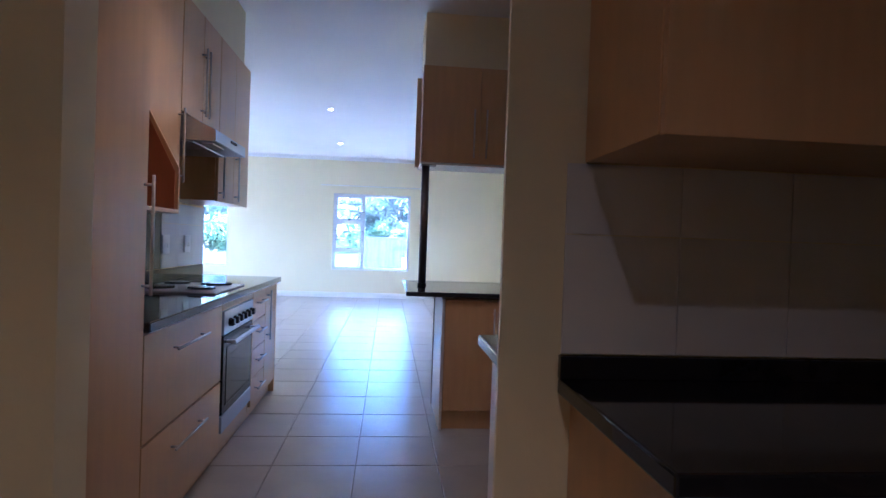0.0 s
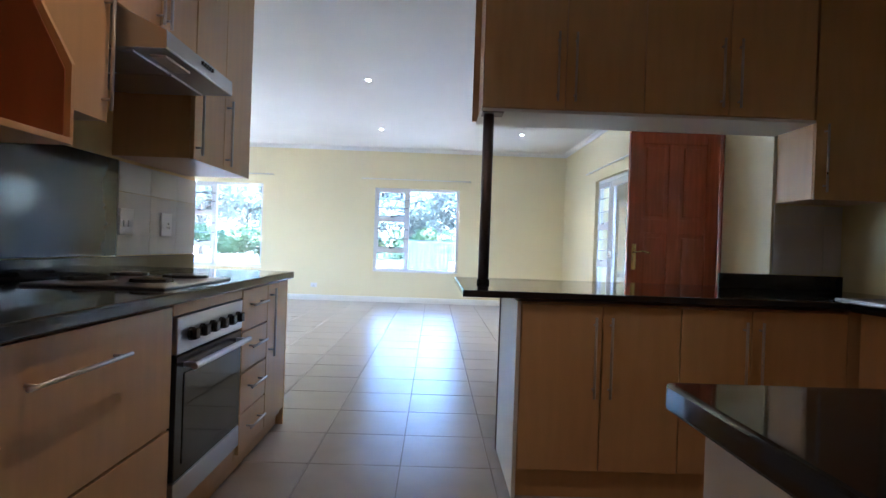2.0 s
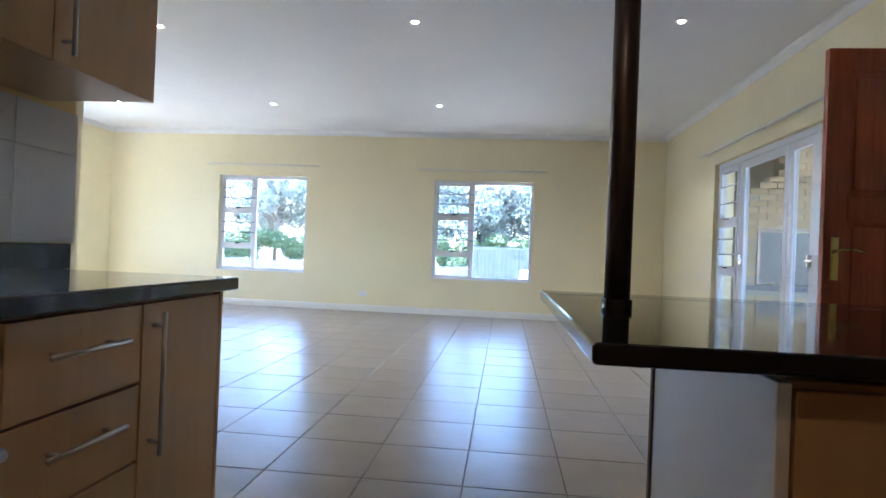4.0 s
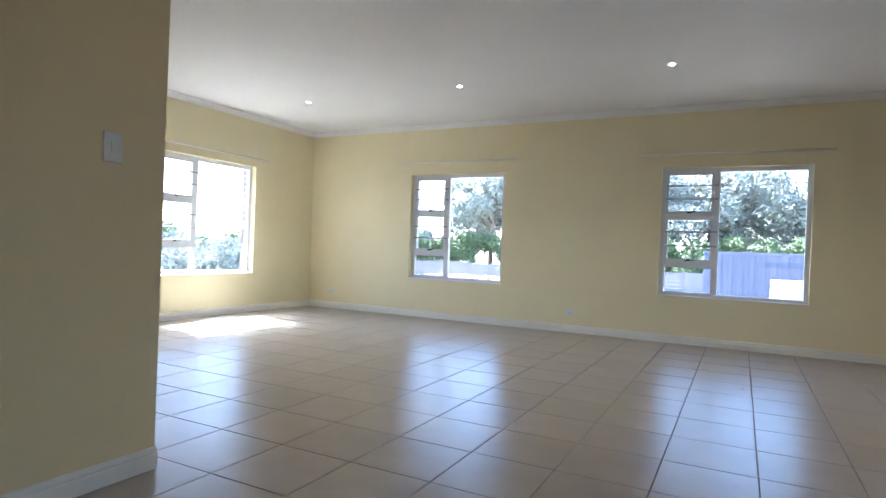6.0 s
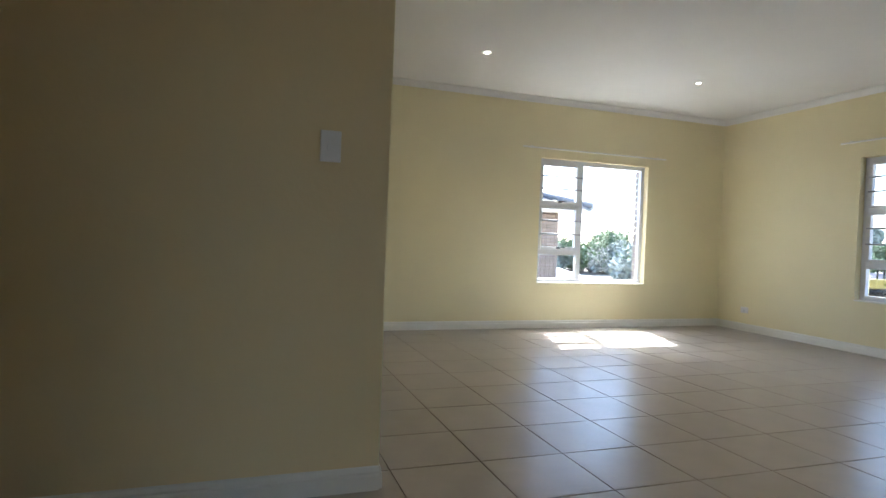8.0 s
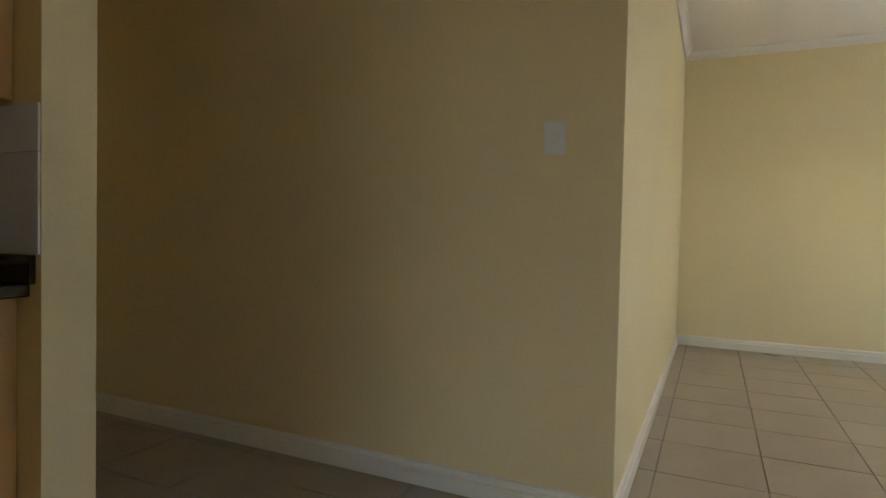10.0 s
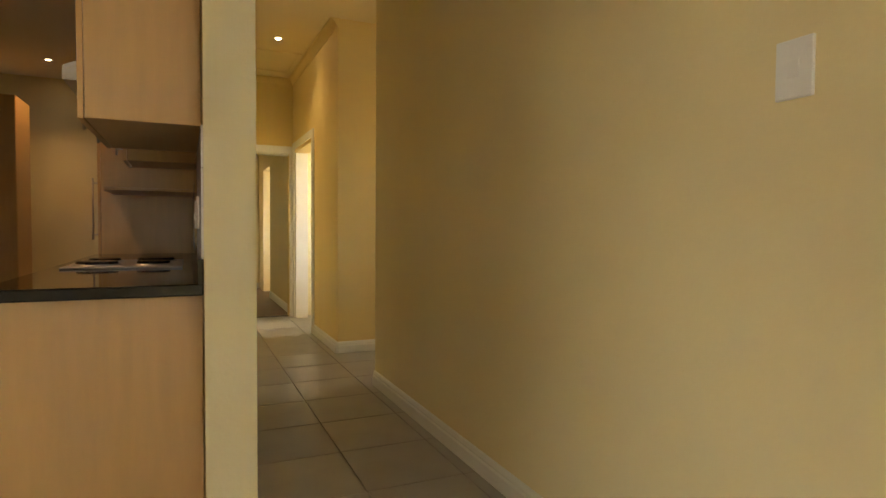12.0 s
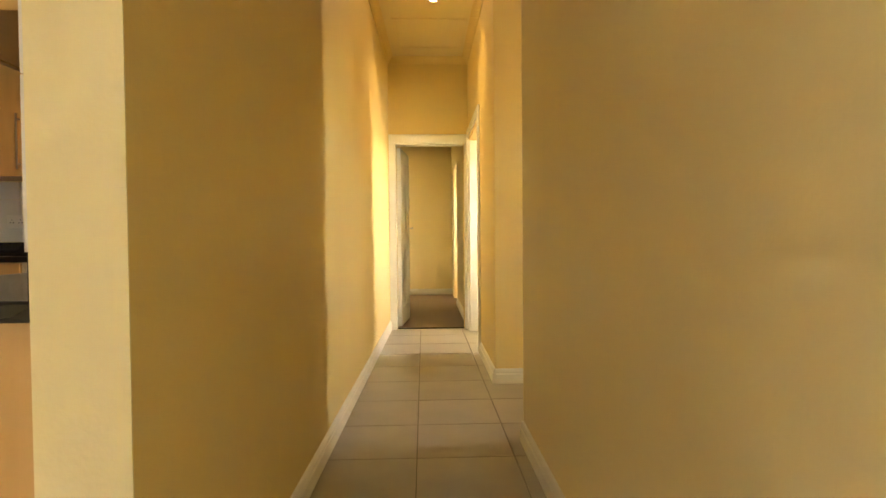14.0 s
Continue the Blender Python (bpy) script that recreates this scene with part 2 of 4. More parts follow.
wall("wall_side_room", [(SW - 1.4, SW - 0.15, -0.55, -0.45, 0, CEIL), (SW - 1.4, SW - 0.15, 1.0, 1.1, 0, CEIL), (SW - 1.5, SW - 1.4, -0.55, 1.1, 0, 0.9), (SW - 1.5, SW - 1.4, -0.55, 1.1, 2.1, CEIL), (SW - 1.5, SW - 1.4, 0.7, 1.1, 0.9, 2.1), (SW - 1.5, SW - 1.4, -0.55, -0.1, 0.9, 2.1)], CREAM, "cream plaster walls of the side room")
for wx, wy0, wy1, wz, e_ in ((SW - 1.45, -0.05, 0.65, 1.5, 0.14), (SW - 1.45, -2.65, -1.75, 1.55, 0.45), (SW - 1.66, 2.72, 2.93, 1.5, 0.1)):
    ld = bpy.data.lights.new("unseen_room_fill", "AREA")
    ld.shape, ld.size, ld.size_y, ld.energy, ld.color = "RECTANGLE", wy1 - wy0, 1.2, e_, (1.0, 0.97, 0.93)
    new("unseen_room_fill", ld).matrix_world = look((wx, (wy0 + wy1) / 2, wz), (wx + 1, (wy0 + wy1) / 2, wz))
wall("wall_scullery", [(KW, -0.075, 1.38, 1.53, 0, CEIL), (0.965, EAST, 1.38, 1.40, 0, CEIL), (1.005, EAST, 1.40, 1.53, 0, CEIL)], CREAM, "cream plaster wall with full-height opening to the kitchen")
wall("wall_kitchen_north", [(2.67, EAST, 4.58, 4.72, 0, CEIL)], CREAM, "cream plaster return wall beside the breakfast counter")
wall("wall_south", [(PW, EAST, -1.75, -1.6, 0, CEIL), (KW - 0.15, KW, -1.6, -0.552, 0, CEIL)], CREAM, "cream plaster rear wall")
bm = bmesh.new()
bm_box(bm, WEST - T, EAST + T, -4.2, NORTH + T, CEIL, CEIL + 0.12)
obj("ceiling", bm, WHITE_WALL, kind="structure", label="flat white painted ceiling")


def cornice(name, runs, material=WHITE_WALL):
    """Each run: start, end, inward normal."""
    bm = bmesh.new()
    for (ax, ay), (bx, by), (nx, ny) in runs:
        prof = [(0.0, 0.09), (0.012, 0.09), (0.018, 0.07), (0.035, 0.045), (0.06, 0.022), (0.08, 0.014), (0.09, 0.012), (0.09, 0.0), (0.0, 0.0)]
        rings = []
        for px, py in ((ax, ay), (bx, by)):
            rings.append([bm.verts.new((px + nx * d * 0.7, py + ny * d * 0.7, CEIL - h * 0.75 - 0.001)) for d, h in prof])
        k = len(prof)
        for i in range(k):
            bm.faces.new((rings[0][i], rings[0][(i + 1) % k], rings[1][(i + 1) % k], rings[1][i]))
        bm.faces.new(rings[0])
        bm.faces.new(rings[1][::-1])
    bmesh.ops.recalc_face_normals(bm, faces=bm.faces)
    return obj(name, bm, material, kind="structure", label="coved plaster cornice")


cornice("trim", [((WEST, SEND), (WEST, NORTH), (1, 0)), ((WEST, NORTH), (EAST, NORTH), (0, -1)), ((EAST, 4.72), (EAST, NORTH), (-1, 0)),
                 ((WEST, SEND), (SW, SEND), (0, 1))])
cornice("trim_passage", [((SW, 2.95), (SW, SEND), (1, 0)), ((PWF, -0.42), (PW, KEND), (-1, 0)), ((SW, -0.42), (SW, 1.86), (1, 0)), ((SW, -0.42), (PWF, -0.42), (0, 1))], CREAM_LAMPLIT)
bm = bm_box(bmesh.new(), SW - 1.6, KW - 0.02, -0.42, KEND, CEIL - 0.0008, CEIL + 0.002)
obj("ceiling_passage", bm, CREAM_WARMLIT, kind="structure", label="passage ceiling sheet with the warm light tinted into its colour")


def skirting(name, runs, h=0.10):
    bm = bmesh.new()
    for (ax, ay), (bx, by), (nx, ny) in runs:
        prof = [(0.0, 0.0), (0.018, 0.0), (0.018, h * 0.62), (0.012, h * 0.7), (0.014, h * 0.8), (0.008, h * 0.95), (0.0, h)]
        rings = [[bm.verts.new((px + nx * d, py + ny * d, z + 0.001)) for d, z in prof] for px, py in ((ax, ay), (bx, by))]
        k = len(prof)
        for i in range(k):
            bm.faces.new((rings[0][i], rings[0][(i + 1) % k], rings[1][(i + 1) % k], rings[1][i]))
        bm.faces.new(rings[0])
        bm.faces.new(rings[1][::-1])
    bmesh.ops.recalc_face_normals(bm, faces=bm.faces)
    return obj(name, bm, TRIM, kind="structure", label="white painted moulded skirting board")


skirting("baseboard", [((WEST, SEND), (WEST, NORTH), (1, 0)), ((WEST, NORTH), (EAST, NORTH), (0, -1)), ((EAST, SLIDER[1] + 0.02), (EAST, NORTH), (-1, 0)),
                       ((WEST, SEND), (SW, SEND), (0, 1)), ((SW, 2.95), (SW, SEND), (1, 0)), ((PWF, -0.40), (PW, KEND), (-1, 0)), ((PW, KEND), (KW, KEND), (0, 1)), ((SW, 0.90), (SW, 1.86), (1, 0)),
                       ((SW - 1.6, 1.86), (SW, 1.86), (0, 1)), ((SW - 1.6, 2.95), (SW, 2.95), (0, -1)), ((SW, -4.0), (PWF, -4.0), (0, 1)), ((SW, -2.5), (SW, -0.55), (1, 0)), ((EAST, 4.72), (EAST, FRONT[0] - 0.07), (-1, 0)),
                       ((2.67, 4.72), (EAST, 4.72), (0, 1))])


# ---- windows ----
def window(name, origin, along, inward, width, sill=SILL, head=HEAD, label=""):
    """origin: the corner at the left seen from indoors, on the wall's inner face."""
    o, u, n = Vector(origin), Vector(along), Vector(inward)
    back = 0.11
    win = empty(name, (o.x, o.y, sill), label or "white aluminium window with burglar bars and three stacked side sashes", "", kind="structure")

    def bx(bm, a0, a1, z0, z1, d0, d1, bev=0.003):
        p, q = o + u * a0 - n * (back - d0), o + u * a1 - n * (back - d1)
        bm_box(bm, min(p.x, q.x), max(p.x, q.x), min(p.y, q.y), max(p.y, q.y), z0, z1, bev)

    e, H = 0.05, head - sill
    m0 = width * 0.375
    bm = bmesh.new()
    bx(bm, 0, e, sill, head, -0.03, 0.03)
    bx(bm, width - e, width, sill, head, -0.03, 0.03)
    bx(bm, e, width - e, sill, sill + e, -0.03, 0.03)
    bx(bm, e, width - e, head - e, head, -0.03, 0.03)
    bx(bm, m0, m0 + 0.06, sill + e, head - e, -0.03, 0.03)
    rows = ((head - 0.56, head - e), (head - 1.15, head - 0.60), (sill + e, head - 1.21))
    bx(bm, e, m0, head - 0.60, head - 0.56, -0.03, 0.03)
    bx(bm, e, m0, head - 1.21, head - 1.15, -0.03, 0.03)
    part("window_frame", bm, ALU, win)
    bm = bmesh.new()
    bx(bm, m0 + 0.062, width - e - 0.002, sill + e + 0.002, head - e - 0.002, -0.004, 0.002, 0)
    pane = part("pane", bm, GLASS, win)
    pane.visible_shadow = False
    for i, (z0, z1) in enumerate(rows):
        s = 0.034 if i < 2 else 0.012
        bm = bmesh.new()
        bx(bm, e + 0.002, e + s, z0 + 0.002, z1 - 0.002, -0.02, 0.036)
        bx(bm, m0 - s, m0 - 0.002, z0 + 0.002, z1 - 0.002, -0.02, 0.036)
        bx(bm, e + s, m0 - s, z0 + 0.002, z0 + s, -0.02, 0.036)
        bx(bm, e + s, m0 - s, z1 - s, z1 - 0.002, -0.02, 0.036)
        sash = part("sash", bm, ALU, win)
        bm = bmesh.new()
        bx(bm, e + s, m0 - s, z0 + s, z1 - s, -0.004, 0.002, 0)
        p = part("pane", bm, GLASS, sash)
        p.visible_shadow = False
        if i < 2:
            for k in (0.30, 0.66):
                z = z1 - s - (z1 - z0 - 2 * s) * k
                bm = bmesh.new()
                bm_cyl(bm, o + u * (e + 0.005) - n * (back - 0.05) + Vector((0, 0, z)), o + u * (m0 + 0.03) - n * (back - 0.05) + Vector((0, 0, z)), 0.010, 10)
                bar = part("burglar_bar", bm, BAR, win, smooth=True)
                bc = o + u * (m0 + 0.03) - n * (back - 0.05) + Vector((0, 0, z))
                part("screw_head", bm_cyl(bmesh.new(), bc + n * 0.004, bc + n * 0.016, 0.014, 12), BAR, bar)
            zc = z0 + 0.018
            c = (e + m0) / 2
            bm = bmesh.new()
            bx(bm, c - 0.03, c + 0.03, zc - 0.01, zc + 0.012, 0.036, 0.05, 0.003)
            bx(bm, c - 0.02, c + 0.085, zc + 0.002, zc + 0.016, 0.05, 0.066, 0.004)
            part("window_handle", bm, BLACK, sash, "black cockspur handle")
    bm = bmesh.new()
    p, q = o - n * (back - 0.03) + u * 0.001, o + u * (width - 0.001) + n * 0.008
    bm_box(bm, min(p.x, q.x), max(p.x, q.x), min(p.y, q.y), max(p.y, q.y), sill - 0.001, sill + 0.012, 0.003)
    part("window_sill", bm, TRIM, win)
    return win


window("window_1", (W1[0], NORTH, 0), (1, 0, 0), (0, -1, 0), W1[1] - W1[0])
window("window_2", (W2[0], NORTH, 0), (1, 0, 0), (0, -1, 0), W2[1] - W2[0])
window("window_3", (WEST, W3[0], 0), (0, 1, 0), (1, 0, 0), W3[1] - W3[0])


def curtain_rail(a, b, n):
    a, b, n = Vector(a), Vector(b), Vector(n)
    rail = empty("curtain_rail", (a + b) / 2, "thin white curtain rail above a window", "curtain rail", "curtain rails")
    bm = bmesh.new()
    bm_cyl(bm, a + n * 0.045, b + n * 0.045, 0.011, 12)
    part("rail", bm, TRIM, rail, smooth=True)
    for k in (0.06, 0.5, 0.94):
        p = a.lerp(b, k)
        bm = bmesh.new()
        q = p + n * 0.045
        bm_box(bm, min(p.x, q.x) - 0.008, max(p.x, q.x) + 0.008, min(p.y, q.y) - 0.008, max(p.y, q.y) + 0.008, p.z - 0.006, p.z + 0.022, 0.002)
        part("bracket", bm, TRIM, rail)


curtain_rail((W1[0] - 0.2, NORTH, 2.32), (W1[1] + 0.2, NORTH, 2.32), (0, -1, 0))
curtain_rail((W2[0] - 0.25, NORTH, 2.305), (W2[1] + 0.2, NORTH, 2.305), (0, -1, 0))
curtain_rail((WEST, W3[0] - 0.28, 2.26), (WEST, W3[1] + 0.24, 2.26), (1, 0, 0))
curtain_rail((EAST, SLIDER[0] - 0.2, 2.30), (EAST, SLIDER[1] + 0.4, 2.30), (-1, 0, 0))


def glazed_doors():
    d = empty("door_1", (EAST, SLIDER[1], 0), "white aluminium glazed patio doors with barred side light", "", kind="structure")
    x0, x1 = EAST + 0.05, EAST + 0.11
    y1, y0 = SLIDER[1], SLIDER[0]
    bm = bmesh.new()
    bm_box(bm, x0, x1, y0, y0 + 0.05, 0, 2.15, 0.003)
    bm_box(bm, x0, x1, y1 - 0.05, y1, 0, 2.15, 0.003)
    bm_box(bm, x0, x1, y0 + 0.05, y1 - 0.05, 2.09, 2.15, 0.003)
    bm_box(bm, x0, x1, y0 + 0.05, y1 - 0.05, 0, 0.035, 0.003)
    for y in (y1 - 0.62, y0 + 0.62):
        bm_box(bm, x0, x1, y - 0.03, y + 0.03, 0.035, 2.09, 0.003)
    part("frame", bm, ALU, d)
    for a, b in ((y1 - 0.59, y1 - 0.05), (y0 + 0.05, y0 + 0.59)):
        for z0, z1 in ((0.035, 0.90), (0.94, 1.44), (1.48, 2.06)):
            bm = bmesh.new()
            bm_box(bm, x0 - 0.01, x1, a, a + 0.03, z0, z1, 0.002)
            bm_box(bm, x0 - 0.01, x1, b - 0.03, b, z0, z1, 0.002)
            bm_box(bm, x0 - 0.01, x1, a + 0.03, b - 0.03, z0 - 0.02, z0 + 0.03, 0.002)
            bm_box(bm, x0 - 0.01, x1, a + 0.03, b - 0.03, z1 - 0.03, z1 + 0.02, 0.002)
            s = part("sash", bm, ALU, d)
            bm = bm_box(bmesh.new(), x0 + 0.025, x0 + 0.031, a + 0.03, b - 0.03, z0 + 0.03, z1 - 0.03)
            part("pane", bm, GLASS, s).visible_shadow = False
            if z0 > 0.9:
                for k in (0.33, 0.66):
                    z = z0 + (z1 - z0) * k
                    part("burglar_bar", bm_cyl(bmesh.new(), (x0 - 0.02, a, z), (x0 - 0.02, b, z), 0.006, 10), ALU, d, smooth=True)
                bm = bm_box(bmesh.new(), x0 - 0.03, x0 - 0.01, (a + b) / 2 - 0.05, (a + b) / 2 + 0.04, z0 + 0.01, z0 + 0.025, 0.003)
                part("window_handle", bm, BLACK, s, "black cockspur handle")
    mid = 8.26
    for a, b in ((mid + 0.005, y1 - 0.65), (y0 + 0.65, mid - 0.005)):
        bm = bmesh.new()
        bm_box(bm, x0 + 0.005, x1 - 0.005, a, a + 0.075, 0.04, 2.085, 0.003)
        bm_box(bm, x0 + 0.005, x1 - 0.005, b - 0.075, b, 0.04, 2.085, 0.003)
        bm_box(bm, x0 + 0.005, x1 - 0.005, a + 0.075, b - 0.075, 0.04, 0.12, 0.003)
        bm_box(bm, x0 + 0.005, x1 - 0.005, a + 0.075, b - 0.075, 2.01, 2.085, 0.003)
        leaf = part("door_leaf", bm, ALU, d)
        part("pane", bm_box(bmesh.new(), x0 + 0.027, x0 + 0.033, a + 0.075, b - 0.075, 0.12, 2.01), GLASS, leaf).visible_shadow = False
        hy = b - 0.04 if a > mid else a + 0.04
        bm = bm_box(bmesh.new(), x0 - 0.03, x0 + 0.005, hy - 0.012, hy + 0.012, 1.0, 1.10, 0.004)
        bm_box(bm, x0 - 0.045, x0 - 0.03, hy - 0.1, hy + 0.012, 1.04, 1.06, 0.004)
        part("door_handle", bm, SATIN, leaf, "satin lever handle")


glazed_doors()


def panelled_leaf(name, w, h, material, parent, at_m, handle_mat, rows, handle_side=1, label=""):
    """A panelled door leaf: hinge at x=0, runs to x=w, thickness in y."""
    bm = bmesh.new()
    st, th = 0.11, 0.042
    zs = [0.0] + [r for r in rows] + [h]
    rails = [(0, 0.2)] + [(r - 0.06, r + 0.06) for r in rows] + [(h - 0.12, h)]
    bm_box(bm, 0, st, -th / 2, th / 2, 0, h, 0.003)
    bm_box(bm, w - st, w, -th / 2, th / 2, 0, h, 0.003)
    bm_box(bm, w / 2 - 0.05, w / 2 + 0.05, -th / 2, th / 2, 0.2, h - 0.12, 0.003)
    for a, b in rails:
        bm_box(bm, st, w - st, -th / 2 + 0.0005, th / 2 - 0.0005, a, b, 0.003)
    for (a, b), (c, d) in zip(rails[:-1], rails[1:]):
        for x0, x1 in ((st, w / 2 - 0.05), (w / 2 + 0.05, w - st)):
            bm_box(bm, x0, x1, -0.008, 0.008, b, c, 0)
            bm_box(bm, x0 + 0.03, x1 - 0.03, -0.016, 0.016, b + 0.03, c - 0.03, 0.007)
    bm.transform(at_m)
    leaf = part("leaf", bm, material, parent, label)
    for s in (-1, 1):
        bm = bmesh.new()
        x = w - 0.055
        bm_box(bm, x - 0.02, x + 0.02, min(s * th / 2, s * (th / 2 + 0.006)), max(s * th / 2, s * (th / 2 + 0.006)), 0.93, 1.15, 0.003)
        bm_cyl(bm, (x, s * th / 2, 1.08), (x, s * (th / 2 + 0.05), 1.08), 0.008)
        bm_cyl(bm, (x + 0.005, s * (th / 2 + 0.05), 1.08), (x - 0.06, s * (th / 2 + 0.052), 1.09), 0.0075)
        bm_cyl(bm, (x - 0.055, s * (th / 2 + 0.052), 1.09), (x - 0.12, s * (th / 2 + 0.048), 1.076), 0.007)
        bm.transform(at_m)
        part("door_handle", bm, handle_mat, leaf, "lever handle on a long backplate", smooth=True)
    return leaf


front = empty("door_2", (EAST, FRONT[0], 0), "red mahogany panelled front door standing open", "", kind="structure")
panelled_leaf("door_leaf", 0.765, 2.12, MAHOGANY, front, Matrix.Translation((EAST - 0.03, FRONT[0] - 0.02, 0.012)) @ Matrix.Rotation(radians(180), 4, "Z"), BRASS, (1.30,), label="glossy red mahogany leaf with raised panels")
bm = bmesh.new()
for a, b in ((FRONT[0] + 0.001, FRONT[0] + 0.045), (FRONT[1] - 0.045, FRONT[1] - 0.001)):
    bm_box(bm, EAST + 0.01, EAST + 0.11, a, b, 0, 2.165, 0.003)
bm_box(bm, EAST + 0.01, EAST + 0.11, FRONT[0] + 0.045, FRONT[1] - 0.045, 2.125, 2.165, 0.003)
bm_box(bm, EAST - 0.016, EAST - 0.001, FRONT[0] - 0.06, FRONT[0] - 0.001, 0, 2.165, 0.003)
part("frame", bm, MAHOGANY, front, "red mahogany door frame")

pas = empty("door_3", (PWF - 0.07, -0.5, 0), "white panelled passage door standing open", "", kind="structure")
panelled_leaf("door_leaf", 0.68, 1.95, TRIM, pas, Matrix.Translation((PWF - 0.10, -0.57, 0.012)) @ Matrix.Rotation(radians(-96), 4, "Z"), SATIN, (0.95,), label="white painted leaf")
bm = bmesh.new()
for a, b in ((PWF - 0.075, PWF - 0.003), (SW + 0.003, SW + 0.045)):
    bm_box(bm, a, b, -0.42, -0.40, 0, 1.99, 0.004)
bm_box(bm, SW + 0.003, PWF - 0.003, -0.42, -0.395, 1.99, 2.08, 0.006)
bm_box(bm, PWF - 0.075, PWF - 0.05, -0.56, -0.42, 0, 1.97, 0.003)
bm_box(bm, SW + 0.03, SW + 0.045, -0.56, -0.42, 0, 1.97, 0.003)
bm_box(bm, SW + 0.045, PWF - 0.075, -0.56, -0.42, 1.975, 1.994, 0.003)
part("frame", bm, TRIM, pas, "white painted timber architrave")
bm = bm_box(bmesh.new(), SW + 0.05, PWF - 0.08, -0.50, -0.46, 0.0, 0.008, 0.002)
part("threshold", bm, BLACK, pas, "dark metal threshold strip")
side = empty("door_4", (SW, 0.3, 0), "white door frame of the passage's side room", "", kind="structure")
bm = bmesh.new()
bm_box(bm, SW, SW + 0.018, 0.79, 0.87, 0, 2.03, 0.004)
bm_box(bm, SW, SW + 0.018, -0.36, -0.28, 0, 2.03, 0.004)
bm_box(bm, SW, SW + 0.018, -0.36, 0.87, 2.03, 2.11, 0.004)
bm_box(bm, SW - 0.15, SW - 0.002, 0.80, 0.845, 0, 2.03, 0.003)
bm_box(bm, SW - 0.15, SW - 0.002, -0.295, -0.25, 0, 2.03, 0.003)
part("frame", bm, TRIM, side)


# ---- kitchen ----
DX = -0.185          # door faces of the cooker run
TOPX = -0.165        # front of its worktop
WT, WB = 0.90, 0.86  # worktop


def front_x(parent, name, y0, y1, z0, z1, x=DX, material=None):
    g = 0.002
    return box(name, x - 0.018, x, y0 + g, y1 - g, z0 + g, z1 - g, material or BEECH, parent, 0.002)


def front_y(parent, name, x0, x1, z0, z1, y, s=-1):
    g = 0.002
    return box(name, x0 + g, x1 - g, min(y, y - s * 0.018), max(y, y - s * 0.018), z0 + g, z1 - g, BEECH, parent, 0.002)


OUTX = (0.032, 0, 0)
OUTY = (0, -0.032, 0)

# tall cupboard
c = empty("tall_cupboard", (-0.55, 1.85, 0), "tall pale beech larder cupboard at the end of the cooker run", "cupboard")
box("body", KW + 0.003, DX - 0.02, 1.533, 2.135, 0.06, 2.48, BEECH, c)
box("plinth", KW + 0.003, DX - 0.03, 1.533, 2.135, 0.0, 0.058, BEECH, c)
d = front_x(c, "door", 1.533, 2.135, 0.07, 2.48)
bar_handle(d, (DX, 2.105, 1.00), (DX, 2.105, 1.43), OUTX)

# two deep drawers
c = empty("drawer_unit", (-0.55, 2.65, 0), "pale beech base unit with two deep pan drawers", "base cabinet")
box("body", KW + 0.003, DX - 0.02, 2.140, 3.125, 0.07, 0.855, BEECH, c)
for z0, z1 in ((0.445, 0.853), (0.07, 0.44)):
    d = front_x(c, "drawer", 2.140, 3.125, z0, z1)
    bar_handle(d, (DX, 2.40, z1 - 0.098), (DX, 2.81, z1 - 0.098), OUTX)

# oven housing and oven
c = empty("oven_housing", (-0.55, 3.46, 0), "pale beech housing around the built-in oven", "base cabinet")
box("body", KW + 0.003, DX - 0.11, 3.130, 3.820, 0.07, 0.150, BEECH, c)
box("rear_panel", KW + 0.003, KW + 0.02, 3.130, 3.820, 0.152, 0.855, BEECH, c)
box("side_panel", KW + 0.022, DX - 0.02, 3.130, 3.146, 0.152, 0.855, BEECH, c)
box("side_panel", KW + 0.022, DX - 0.02, 3.804, 3.820, 0.152, 0.855, BEECH, c)
box("top_panel", DX - 0.02, DX - 0.001, 3.132, 3.818, 0.816, 0.855, BEECH, c)
box("lower_panel", DX - 0.10, DX - 0.02, 3.132, 3.818, 0.07, 0.145, BEECH, c)
ov = empty("oven", (-0.5, 3.46, 0.19), "black and steel electric built-in oven with six knobs", "oven")
OX = DX + 0.004
box("body", KW + 0.05, OX - 0.026, 3.17, 3.795, 0.155, 0.80, BLACK, ov)
bm = bm_box(bmesh.new(), OX - 0.025, OX, 3.155, 3.812, 0.682, 0.812, 0.004)
cp = part("control_panel", bm, STEEL, ov, "brushed steel control panel")
for i in range(6):
    y = 3.255 + i * 0.096
    bm = bm_cyl(bmesh.new(), (OX, y, 0.742), (OX + 0.012, y, 0.742), 0.024, 20)
    bm_box(bm, OX + 0.012, OX + 0.030, y - 0.020, y + 0.020, 0.722, 0.762, 0.005)
    part("knob", bm, BLACK, cp, "black square-grip knob")
bm = bm_box(bmesh.new(), OX - 0.025, OX - 0.001, 3.155, 3.812, 0.245, 0.676, 0.004)
od = part("oven_door", bm, BLACK, ov, "black framed oven door")
bm = bm_box(bmesh.new(), OX - 0.001, OX + 0.002, 3.215, 3.752, 0.29, 0.61, 0.002)
part("window", bm, OVENGLASS, od, "dark oven glass")
bm = bm_cyl(bmesh.new(), (OX + 0.045, 3.19, 0.640), (OX + 0.045, 3.78, 0.640), 0.012, 16)
